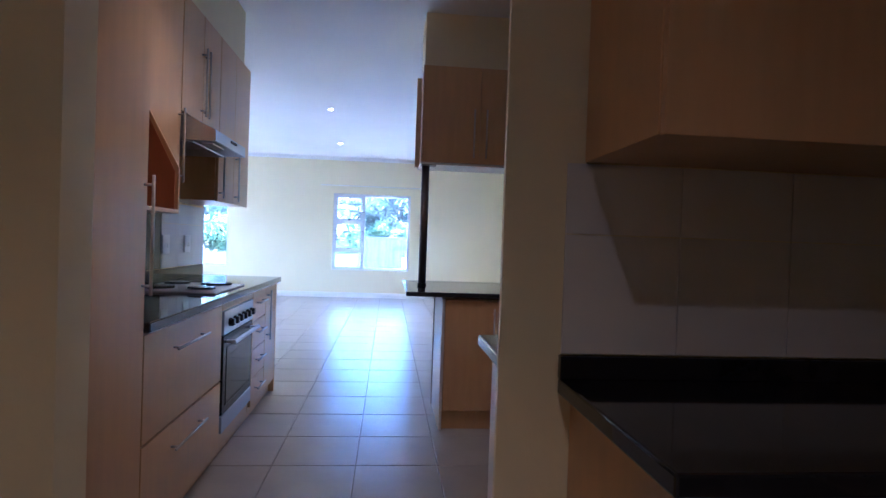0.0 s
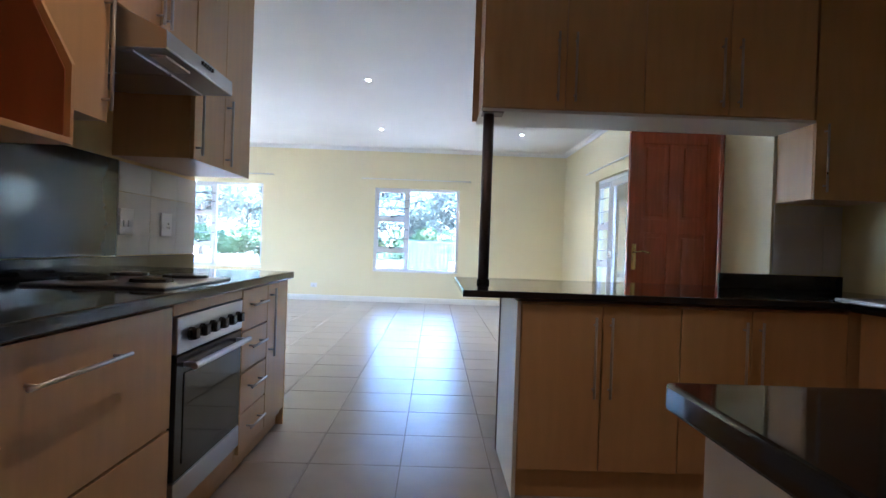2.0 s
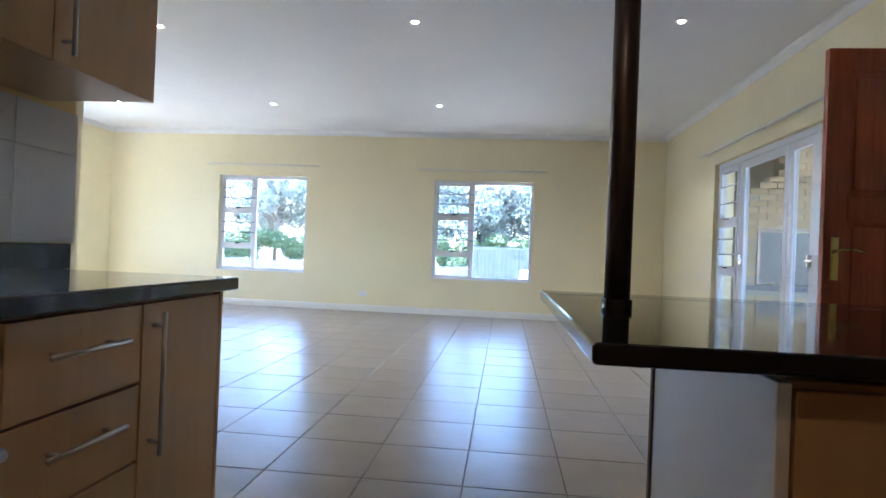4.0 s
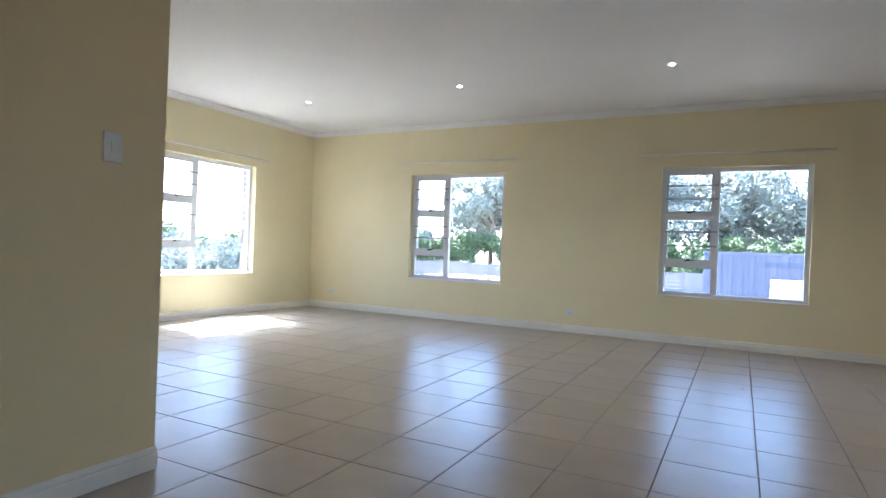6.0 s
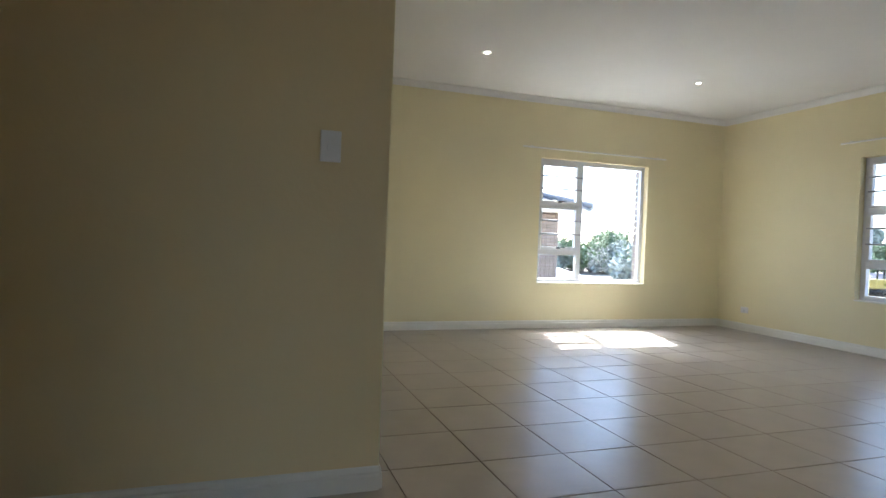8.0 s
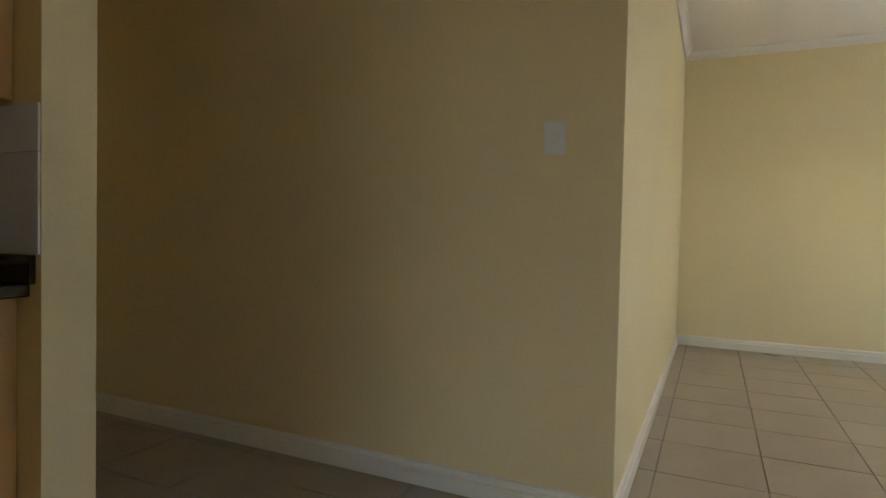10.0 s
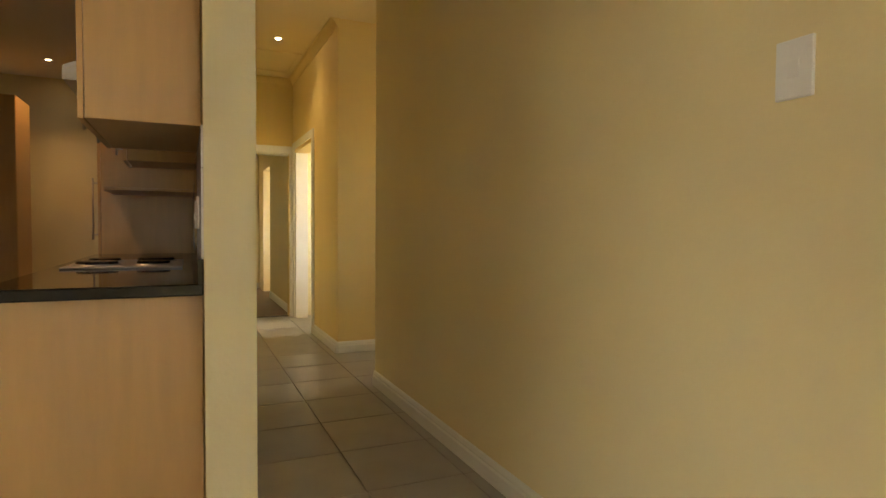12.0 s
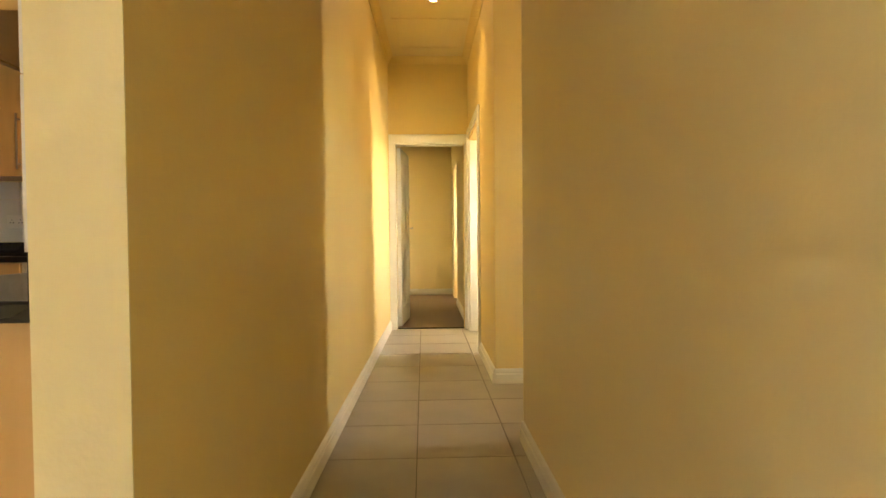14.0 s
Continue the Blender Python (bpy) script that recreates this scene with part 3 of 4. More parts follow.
for y in (3.22, 3.75):
    bm_box(bm, OX - 0.001, OX + 0.045, y - 0.012, y + 0.012, 0.632, 0.648, 0.002)
part("handle", bm, STEEL, od, "steel bar handle", smooth=False)
box("base_strip", OX - 0.025, OX, 3.155, 3.812, 0.150, 0.241, STEEL, ov, 0.003)

# four drawers
c = empty("drawer_unit", (-0.55, 4.0, 0), "narrow pale beech unit with four drawers", "base cabinet")
box("body", KW + 0.003, DX - 0.02, 3.824, 4.218, 0.07, 0.855, BEECH, c)
for z0, z1 in ((0.660, 0.853), (0.470, 0.657), (0.280, 0.467), (0.095, 0.277)):
    d = front_x(c, "drawer", 3.826, 4.218, z0, z1)
    zh = z1 - 0.075
    bar_handle(d, (DX, 3.90, zh), (DX, 4.13, zh), OUTX)

# end cupboard
c = empty("base_cupboard", (-0.55, 4.38, 0), "pale beech end cupboard with one door under the worktop", "base cabinet")
box("body", KW + 0.003, DX - 0.02, 4.222, 4.598, 0.07, 0.855, BEECH, c)
box("end_panel", KW + 0.003, DX, 4.602, 4.620, 0.0, 0.857, BEECH, c)
d = front_x(c, "door", 4.220, 4.599, 0.10, 0.853)
bar_handle(d, (DX, 4.262, 0.47), (DX, 4.262, 0.83), OUTX)
box("plinth", KW + 0.3, DX - 0.04, 2.14, 4.599, 0.0, 0.068, BEECH, label="pale beech plinth strip under the base units", category="plinth")

# worktop
w = empty("worktop", (-0.55, 3.4, WB), "polished black granite worktop with a low upstand", "worktop")
box("slab", KW + 0.001, TOPX, 2.138, 4.685, WB, WT, GRANITE, w, 0.006)
box("upstand", KW + 0.001, KW + 0.02, 2.14, 4.71, WT, 0.985, GRANITE, w, 0.002)

# hob
hb = empty("hob", (-0.5, 3.47, WT), "steel electric hob with four solid plates", "hob")
HX0, HX1, HY0, HY1 = -0.73, -0.235, 3.17, 3.80
bm = bm_box(bmesh.new(), HX0, HX1, HY0, HY1, WT, WT + 0.010, 0.004)
part("plate", bm, STEEL, hb, "steel hob tray")
for x, y, r in ((-0.60, 3.34, 0.09), (-0.60, 3.64, 0.075), (-0.36, 3.33, 0.075), (-0.36, 3.62, 0.09)):
    bm = bmesh.new()
    bm_cyl(bm, (x, y, WT + 0.010), (x, y, WT + 0.016), r + 0.012, 28, r + 0.004)
    ring = part("ring", bm, STEEL, hb, smooth=False)
    bm = bmesh.new()
    bm_cyl(bm, (x, y, WT + 0.016), (x, y, WT + 0.028), r, 28, r - 0.004)
    part("hotplate", bm, BLACK, hb, "black cast hotplate")

# wall finishes behind the cooker run
sp = empty("splashback", (KW, 3.4, 0.99), "smoked glass splashback behind the hob", "splashback")
box("glass_panel", KW + 0.001, KW + 0.008, 3.13, 3.875, 0.987, 1.43, SPLASH, sp, 0.001)
for y, nm, lb in ((3.94, "light_switch", "white double switch on the tiled wall"), (4.345, "wall_socket", "white round-pin wall socket on the tiled wall")):
    s = empty(nm, (KW, y, 1.14), lb, nm.replace("_", " "))
    box("faceplate", KW + 0.008, KW + 0.017, y - 0.055, y + 0.065, 1.085, 1.21, PLASTIC, s, 0.003)
    if nm == "wall_socket":
        bm = bm_cyl(bmesh.new(), (KW + 0.017, y + 0.02, 1.14), (KW + 0.0175, y + 0.02, 1.14), 0.022, 20)
        part("socket_face", bm, TRIM, s)
        for dy, dz, r in ((0.02, 0.012, 0.0042), (0.009, -0.008, 0.0036), (0.031, -0.008, 0.0036)):
            part("pin_hole", bm_cyl(bmesh.new(), (KW + 0.0172, y + dy, 1.14 + dz), (KW + 0.0182, y + dy, 1.14 + dz), r, 10), BLACK, s)
        box("rocker", KW + 0.017, KW + 0.021, y - 0.045, y - 0.02, 1.125, 1.155, PLASTIC, s, 0.002)
    else:
        for dy in (-0.02, 0.02):
            box("rocker", KW + 0.017, KW + 0.021, y + dy - 0.009, y + dy + 0.009, 1.125, 1.155, PLASTIC, s, 0.002)

# wall cupboards, cooker side
UX = -0.429
TOPZ = 2.50
c = empty("wall_cupboard", (-0.7, 4.2, 1.43), "pale beech wall cupboard with two narrow doors beside the hood", "wall cupboard")
box("body", KW + 0.003, UX - 0.02, 3.822, 4.60, 1.443, TOPZ, BEECH, c)
for a, b, h in ((3.822, 4.19, 3.845), (4.19, 4.60, 4.22)):
    d = front_x(c, "door", a, b, 1.438, TOPZ, UX)
    bar_handle(d, (UX, h, 1.46), (UX, h, 1.80), OUTX)
c = empty("hood_cupboard", (-0.7, 3.5, 1.90), "pale beech wall cupboard with two doors above the hood", "wall cupboard")
box("body", KW + 0.003, UX - 0.02, 3.142, 3.818, 1.885, TOPZ, BEECH, c)
for a, b, h in ((3.142, 3.48, 3.445), (3.48, 3.818, 3.505)):
    d = front_x(c, "door", a, b, 1.875, TOPZ, UX)
    bar_handle(d, (UX, h, 1.905), (UX, h, 2.30), OUTX)
hd = empty("cooker_hood", (-0.6, 3.5, 1.72), "stainless steel slimline cooker hood over the hob", "cooker hood")
HX = -0.265
bm = bmesh.new()
prof = [(KW + 0.003, 1.728), (HX, 1.728), (HX + 0.004, 1.732), (HX + 0.002, 1.790), (UX - 0.005, 1.868), (KW + 0.003, 1.872)]
ra = [bm.verts.new((x, 3.18, z)) for x, z in prof]
rb = [bm.verts.new((x, 3.815, z)) for x, z in prof]
for i in range(len(prof)):
    bm.faces.new((ra[i], ra[(i + 1) % len(prof)], rb[(i + 1) % len(prof)], rb[i]))
bm.faces.new(ra)
bm.faces.new(rb[::-1])
bmesh.ops.recalc_face_normals(bm, faces=bm.faces)
part("canopy", bm, STEEL, hd)
for a, b in ((3.20, 3.47), (3.49, 3.79)):
    box("filter", KW + 0.08, HX - 0.12, a, b, 1.718, 1.727, STEEL, hd, 0.002)
box("light_cover", HX - 0.09, HX - 0.03, 3.25, 3.45, 1.718, 1.727, PLASTIC, hd, 0.002)
for i in range(5):
    y = 3.47 + i * 0.024
    part("button", bm_box(bmesh.new(), HX + 0.001, HX + 0.012, y, y + 0.014, 1.763, 1.777, 0.001), BLACK, hd)

c = empty("wall_cupboard", (-0.7, 2.95, 1.44), "pale beech wall cupboard with one narrow door", "wall cupboard")
box("body", KW + 0.003, UX - 0.02, 2.735, 3.132, 1.46, TOPZ, BEECH, c)
d = front_x(c, "door", 2.73, 3.135, 1.455, TOPZ, UX)
bar_handle(d, (UX, 3.10, 1.49), (UX, 3.10, 1.88), OUTX)
c = empty("microwave_shelf", (-0.6, 2.5, 1.36), "open beech microwave niche with slanted side and orange-brown lining", "shelf")
SX = -0.283
box("bottom_board", KW + 0.003, SX, 2.14, 2.727, 1.315, 1.333, BEECH, c)
for nm, y0, y1, mt in (("side_panel", 2.712, 2.727, BEECH), ("lining", 2.708, 2.7115, INSIDE)):
    bm = bmesh.new()
    k = 0 if mt is BEECH else 0.016
    prof = [(KW + 0.004, 1.334), (SX - k, 1.334), (SX - k, 1.525 - k), (UX - k, 1.800), (KW + 0.004, 1.800)]
    ra = [bm.verts.new((x, y0, z)) for x, z in prof]
    rb = [bm.verts.new((x, y1, z)) for x, z in prof]
    for i in range(5):
        bm.faces.new((ra[i], ra[(i + 1) % 5], rb[(i + 1) % 5], rb[i]))
    bm.faces.new(ra)
    bm.faces.new(rb[::-1])
    bmesh.ops.recalc_face_normals(bm, faces=bm.faces)
    part(nm, bm, mt, c, "orange-brown lining" if k else "pale beech slanted side")
box("back_lining", KW + 0.003, KW + 0.012, 2.14, 2.706, 1.335, 1.800, INSIDE, c, 0.001)
c = empty("wall_cupboard", (-0.7, 2.5, 1.87), "pale beech wall cupboard above the microwave niche", "wall cupboard")
box("body", KW + 0.003, UX - 0.02, 2.14, 2.727, 1.805, TOPZ, BEECH, c)
front_x(c, "door", 2.14, 2.727, 1.803, TOPZ, UX)
wall("bulkhead_cooker_side", [(KW, UX - 0.01, 1.53, 4.43, TOPZ + 0.002, CEIL)], CREAM, "cream plaster bulkhead above the wall cupboards")

# breakfast counter
IY = 3.685           # door faces
w = empty("breakfast_counter", (1.8, 4.2, WB), "polished black granite breakfast counter on beech units", "worktop")
box("slab", 0.805, EAST - 0.003, 3.655, 4.578, WB + 0.01, WT, GRANITE, w, 0.006)
box("overhang_slab", 0.805, 2.667, 4.5785, 4.735, WB + 0.01, WT, GRANITE, w, 0.004)
box("upstand", 2.36, EAST - 0.003, 4.558, 4.578, WT, 0.985, GRANITE, w, 0.002)
c = empty("counter_units", (1.8, 4.0, 0), "pale beech base cupboards with paired doors under the counter", "base cabinet")
xs = (1.09, 1.42, 1.765, 2.075, 2.50)
box("side_panel", 1.045, 1.063, IY, 4.28, 0.0, 0.857, TRIM, c, label="pale laminate end panel")
box("edge_strip", 1.040, 1.046, 4.28, 4.30, 0.0, 0.857, BEECH_DARK, c)
box("body", 1.066, 2.50, IY + 0.021, 4.28, 0.12, 0.857, BEECH, c)
box("rear_panel", 1.066, 2.50, 4.282, 4.30, 0.0, 0.857, BEECH, c)
box("plinth", 1.066, 2.50, IY + 0.03, IY + 0.05, 0.0, 0.118, BEECH, c)
for i in range(4):
    d = front_y(c, "door", xs[i] if i else 1.066, xs[i + 1], 0.125, 0.85, IY)
    h = xs[i + 1] - 0.035 if i % 2 == 0 else xs[i] + 0.035
    bar_handle(d, (h, IY, 0.45), (h, IY, 0.80), OUTY)
c = empty("sink_unit", (2.8, 4.0, 0), "pale beech corner base unit below the sink", "base cabinet")
box("body", 2.502, EAST - 0.003, IY, 4.30, 0.12, 0.857, BEECH, c)
box("plinth", 2.502, EAST - 0.003, IY + 0.03, 4.30, 0.0, 0.118, BEECH, c)
c = empty("sink_unit", (2.8, 3.0, 0), "pale beech base unit along the side wall", "base cabinet")
box("body", 2.52, EAST - 0.003, 2.03, 3.64, 0.0, 0.857, BEECH, c)
w = empty("worktop", (2.8, 3.0, WB), "polished black granite worktop along the side wall", "worktop")
box("slab", 2.48, EAST - 0.003, 2.025, 3.652, WB, WT, GRANITE, w, 0.005)
sk = empty("sink", (2.75, 3.4, WT), "stainless steel inset sink rim on the worktop", "sink")
bm = bmesh.new()
bm_box(bm, 2.55, 2.575, 2.9, 3.85, WT, WT + 0.008, 0.003)
bm_box(bm, 2.96, 2.955, 2.9, 3.85, WT, WT + 0.008, 0.003)
bm_box(bm, 2.575, 2.96, 2.9, 2.925, WT, WT + 0.008, 0.003)
bm_box(bm, 2.575, 2.96, 3.825, 3.85, WT, WT + 0.008, 0.003)
part("rim", bm, STEEL, sk)
box("drainer", 2.575, 2.96, 2.925, 3.825, WT, WT + 0.003, STEEL, sk, 0.001)

ps = empty("counter_post", (0.937, 4.20, WT), "dark steel post between the counter and the cupboards above", "post")
part("pole", bm_cyl(bmesh.new(), (0.937, 4.20, WT + 0.004), (0.937, 4.20, 1.778), 0.028, 28), POST, ps, smooth=True)
part("base_collar", bm_cyl(bmesh.new(), (0.937, 4.20, WT), (0.937, 4.20, WT + 0.02), 0.033, 28), BLACK, ps)
part("top_plate", bm_box(bmesh.new(), 0.90, 1.01, 4.135, 4.245, 1.778, 1.784, 0.001), POST, ps)

# cupboards above the counter
c = empty("hanging_cupboards", (1.75, 4.35, 1.82), "pale beech cupboards hung over the counter, doors on both sides", "wall cupboard")
x0s = (0.895, 1.32, 1.727, 2.165, 2.61)
box("body", 0.902, 2.62, 4.15, 4.48, 1.802, TOPZ, BEECH, c)
box("light_board", 0.89, 2.62, 4.135, 4.495, 1.784, 1.800, TRIM, c)
for i in range(4):
    d = front_y(c, "door", x0s[i], x0s[i + 1], 1.802, TOPZ, 4.13)
    h = x0s[i + 1] - 0.045 if i % 2 == 0 else x0s[i] + 0.045
    bar_handle(d, (h, 4.13, 1.84), (h, 4.13, 2.19), OUTY)
    d = front_y(c, "door", x0s[i] - (0.03 if i == 0 else 0), x0s[i + 1], 1.802, TOPZ, 4.50, 1)
    bar_handle(d, (h, 4.50, 1.85), (h, 4.50, 2.22), (0, 0.032, 0))
box("edge_strip", 0.868, 0.870, 4.482, 4.50, 1.802, TOPZ, BEECH_DARK, c, 0)
box("edge_strip", 0.898, 0.900, 4.13, 4.148, 1.802, TOPZ, BEECH_DARK, c, 0)
wall("bulkhead_counter", [(0.905, EAST, 4.17, 4.578, TOPZ + 0.002, CEIL)], CREAM, "cream plaster bulkhead above the hanging cupboards")
c = empty("wall_cupboard", (2.85, 4.4, 1.36), "pale beech wall cupboard on the tiled return wall", "wall cupboard")
box("body", 2.685, EAST - 0.003, 4.25, 4.575, 1.405, TOPZ, BEECH, c)
d = front_y(c, "door", 2.685, EAST - 0.003, 1.40, TOPZ, 4.23)
bar_handle(d, (2.735, 4.23, 1.44), (2.735, 4.23, 1.80), OUTY)

# counter on the scullery wall, kitchen side
c = empty("base_cupboard", (2.0, 1.75, 0), "pale beech base unit behind the scullery wall", "base cabinet")
box("body", 1.085, EAST - 0.003, 1.533, 1.985, 0.10, 0.857, BEECH, c)
for i in range(2):
    d = front_y(c, "door", 1.086 + i * 0.62, 1.70 + i * 0.62, 0.105, 0.853, 2.006, 1)
    bar_handle(d, (1.655 if i == 0 else 1.75, 2.006, 0.46), (1.655 if i == 0 else 1.75, 2.006, 0.80), (0, 0.032, 0))
box("end_panel", 1.066, 1.083, 1.533, 2.0, 0.0, 0.857, TRIM, c, label="pale laminate end panel")
box("plinth", 1.085, EAST - 0.003, 1.533, 1.95, 0.0, 0.098, BEECH, c)
w = empty("worktop", (2.0, 1.75, WB), "polished black granite worktop on the scullery wall", "worktop")
box("slab", 1.015, EAST - 0.003, 1.532, 2.02, WB, WT, GRANITE, w, 0.006)
box("upstand", 1.02, EAST - 0.003, 1.532, 1.552, WT, 0.985, GRANITE, w, 0.002)
c = empty("wall_cupboard", (2.0, 1.67, 1.43), "pale beech wall cupboard over the scullery-side worktop", "wall cupboard")
box("body", 1.11, EAST - 0.003, 1.533, 1.86, 1.42, TOPZ, BEECH, c)
for i in range(3):
    a = 1.11 + i * 0.66
    d = front_y(c, "door", a, a + 0.655, 1.415, TOPZ, 1.88, 1)
    bar_handle(d, (a + 0.61 if i % 2 else a + 0.045, 1.88, 1.46), (a + 0.61 if i % 2 else a + 0.045, 1.88, 1.82), (0, 0.032, 0))
sk_ = empty("wall_socket", (1.42, 1.538, 1.13), "white double wall socket on the tiled scullery wall", "wall socket")
box("faceplate", 1.355, 1.485, 1.539, 1.549, 1.085, 1.175, PLASTIC, sk_, 0.003)
for x in (1.39, 1.45):
    for dx, dz in ((0.0, 0.014), (-0.011, -0.006), (0.011, -0.006)):
        part("pin_hole", bm_cyl(bmesh.new(), (x + dx, 1.5485, 1.13 + dz), (x + dx, 1.5495, 1.13 + dz), 0.004, 10), BLACK, sk_)

# scullery
c = empty("base_cupboard", (2.0, 1.1, 0), "pale beech scullery base unit with closed door", "base cabinet")
box("body", 1.15, EAST - 0.003, 0.83, 1.377, 0.10, 0.857, BEECH, c)
front_y(c, "door", 1.15, 1.70, 0.11, 0.85, 0.81)
box("plinth", 1.15, EAST - 0.003, 0.87, 1.377, 0.0, 0.098, BEECH, c)
w = empty("worktop", (2.0, 1.05, WB), "polished black granite scullery worktop with upstand", "worktop")
box("slab", 1.115, EAST - 0.003, 0.78, 1.377, WB, WT, GRANITE, w, 0.006)
box("upstand", 1.115, EAST - 0.003, 1.355, 1.377, WT, 0.957, GRANITE, w, 0.002)
c = empty("wall_cupboard", (2.0, 1.2, 1.44), "pale beech scullery wall cupboard", "wall cupboard")
box("body", 1.165, EAST - 0.003, 0.985, 1.377, 1.44, TOPZ, BEECH, c)
for i in range(3):
    d = front_y(c, "door", 1.165 + i * 0.63, 1.785 + i * 0.63, 1.435, TOPZ, 0.965)
    bar_handle(d, (1.70 + i * 0.63, 0.965, 1.48), (1.70 + i * 0.63, 0.965, 1.85), OUTY)


c = empty("broom_cupboard", (1.2, -0.75, 0), "tall brown laminate broom cupboard with a plain closed door", "cupboard")
box("body", 0.85, 1.45, -1.05, -0.472, 0.06, 2.44, BEECH, c)
box("plinth", 0.87, 1.43, -1.0, -0.49, 0.0, 0.058, BEECH_DARK, c)
d = front_y(c, "door", 0.85, 1.45, 0.07, 2.44, -0.45, 1)
bar_handle(d, (1.39, -0.45, 0.98), (1.27, -0.45, 0.98), (0, 0.032, 0))


# ---- switches, lamps, hatch ----
def switch(x, y, z, label):
    s = empty("light_switch", (x, y, z), label, "light switch")
    box("faceplate", x, x + 0.010, y - 0.042, y + 0.042, z - 0.064, z + 0.064, PLASTIC, s, 0.003)
    box("rocker", x + 0.010, x + 0.014, y - 0.014, y + 0.014, z - 0.02, z + 0.02, PLASTIC, s, 0.002)
    return s


switch(SW, 5.95, 1.44, "white single light switch on the cream passage wall")


for x in (-5.53, -1.56):
    s = empty("wall_socket", (x, NORTH, 0.28), "white wall socket low on the cream wall above the skirting", "wall socket", "lounge wall sockets")
    box("faceplate", x - 0.06, x + 0.06, NORTH - 0.009, NORTH, 0.24, 0.32, PLASTIC, s, 0.003)
    for dx in (-0.03, 0.03):
        box("rocker", x + dx - 0.009, x + dx + 0.009, NORTH - 0.013, NORTH - 0.009, 0.285, 0.305, PLASTIC, s, 0.002)
    for dx, dz in ((0.0, 0.272), (-0.011, 0.256), (0.011, 0.256)):
        part("pin_hole", bm_cyl(bmesh.new(), (x + dx, NORTH - 0.0095, dz), (x + dx, NORTH - 0.0085, dz), 0.004, 10), BLACK, s)


def downlight(x, y, power=1.0):
    s = empty("downlight", (x, y, CEIL - 0.001), "small recessed round ceiling downlight, lit", "ceiling lamp", "ceiling downlights")
    bm = bmesh.new()
    bmesh.ops.create_cone(bm, cap_ends=False, segments=28, radius1=0.043, radius2=0.023, depth=0.006, matrix=Matrix.Translation((x, y, CEIL - 0.003)))
    bmesh.ops.create_cone(bm, cap_ends=False, segments=28, radius1=0.043, radius2=0.045, depth=0.006, matrix=Matrix.Translation((x, y, CEIL - 0.003)))
    part("ring", bm, SATIN, s, "satin metal ring", smooth=True)
    part("bulb", bm_cyl(bmesh.new(), (x, y, CEIL - 0.004), (x, y, CEIL - 0.0005), 0.021, 20), BULB, s, "bright lamp face")
    ld = bpy.data.lights.new("downlight_beam", "SPOT")
    ld.energy, ld.color, ld.spot_size, ld.spot_blend, ld.shadow_soft_size = LAMP_POWER * power, LAMP_WARM if y > 5 or x < -1 else LAMP_AMBER, radians(120), 0.8, 0.03
    lo = new("downlight_beam", ld)
    lo.location = (x, y, CEIL - 0.03)


for x, y, pw in ((-4.66, 10.27, 1), (-2.46, 10.27, 1), (-0.22, 10.27, 1), (2, 10.27, 1), (-4.71, 7.77, 1), (-2.40, 7.64, 1), (-0.12, 7.57, 1), (2, 7.57, 1), (-1.56, 1.09, 0.17), (0.35, 2.7, 0.5), (0.6, -0.7, 0.5)):
    downlight(x, y, pw)

hatch = empty("ceiling_hatch", (-1.53, 0.3, CEIL), "white ceiling access hatch in a thin frame, tinted for the warm light", "", kind="structure")
bm = bmesh.new()
for a in ((-1.86, -1.20, -0.10, -0.06), (-1.86, -1.20, 0.66, 0.70), (-1.86, -1.82, -0.06, 0.66), (-1.24, -1.20, -0.06, 0.66)):
    bm_box(bm, *a, CEIL - 0.012, CEIL - 0.001, 0.003)
part("frame", bm, CREAM_WARMLIT, hatch)
box("panel", -1.81, -1.25, -0.05, 0.65, CEIL - 0.006, CEIL - 0.001, CREAM_WARMLIT, hatch, 0.001)


# ---- outdoors ----
bm = bm_box(bmesh.new(), WEST - T, EAST + T + 0.002, NORTH + T + 0.001, NORTH + T + 0.75, 2.55, 2.72)
obj("eave", bm, TRIM, kind="structure", label="unseen white boxed eave added to shade the north windows")
def ground_z(x, y):
    d = max(0.0, y - 13)
    z = -0.25 - 0.043 * min(d, 75)
    w_ = max(0.0, -x - 7)
    return z - 0.05 * min(w_, 60) * min(1.0, max(0.06, (38 - y) / 20))


gx = [-900, -300, -120, -80] + list(range(-66, 50, 4)) + [80, 300, 900]
gy = [-300, -40, -10, 0, 8, 12.3] + list(range(16, 92, 4)) + [120, 300, 900, 2000]
verts = [(x, y, ground_z(x, y)) for y in gy for x in gx]
nxg = len(gx)
faces = [(j * nxg + i, j * nxg + i + 1, (j + 1) * nxg + i + 1, (j + 1) * nxg + i) for j in range(len(gy) - 1) for i in range(nxg - 1)]
me = bpy.data.meshes.new("ground")
me.from_pydata(verts, [], faces)
me.materials.append(EARTH)
tagged(new("ground", me), "bare sandy building plot with patches of grass", kind="structure")


def clumps(bm, rnd, centre, rad, n, size, squash=1.0, shell=0.55):
    for _ in range(n):
        v = Vector((rnd.gauss(0, 1), rnd.gauss(0, 1), rnd.gauss(0, 1))).normalized() * (shell + (1 - shell) * rnd.random())
        p = Vector(centre) + Vector((v.x * rad, v.y * rad, v.z * rad * squash))
        u = Vector((rnd.uniform(-1, 1), rnd.uniform(-1, 1), rnd.uniform(-1, 1))).normalized()
        w_ = u.orthogonal().normalized()
        s = size * rnd.uniform(0.6, 1.4)
        q = [bm.verts.new(p + u * s), bm.verts.new(p + w_ * s * 0.45), bm.verts.new(p - u * s), bm.verts.new(p - w_ * s * 0.45)]
        bm.faces.new(q)


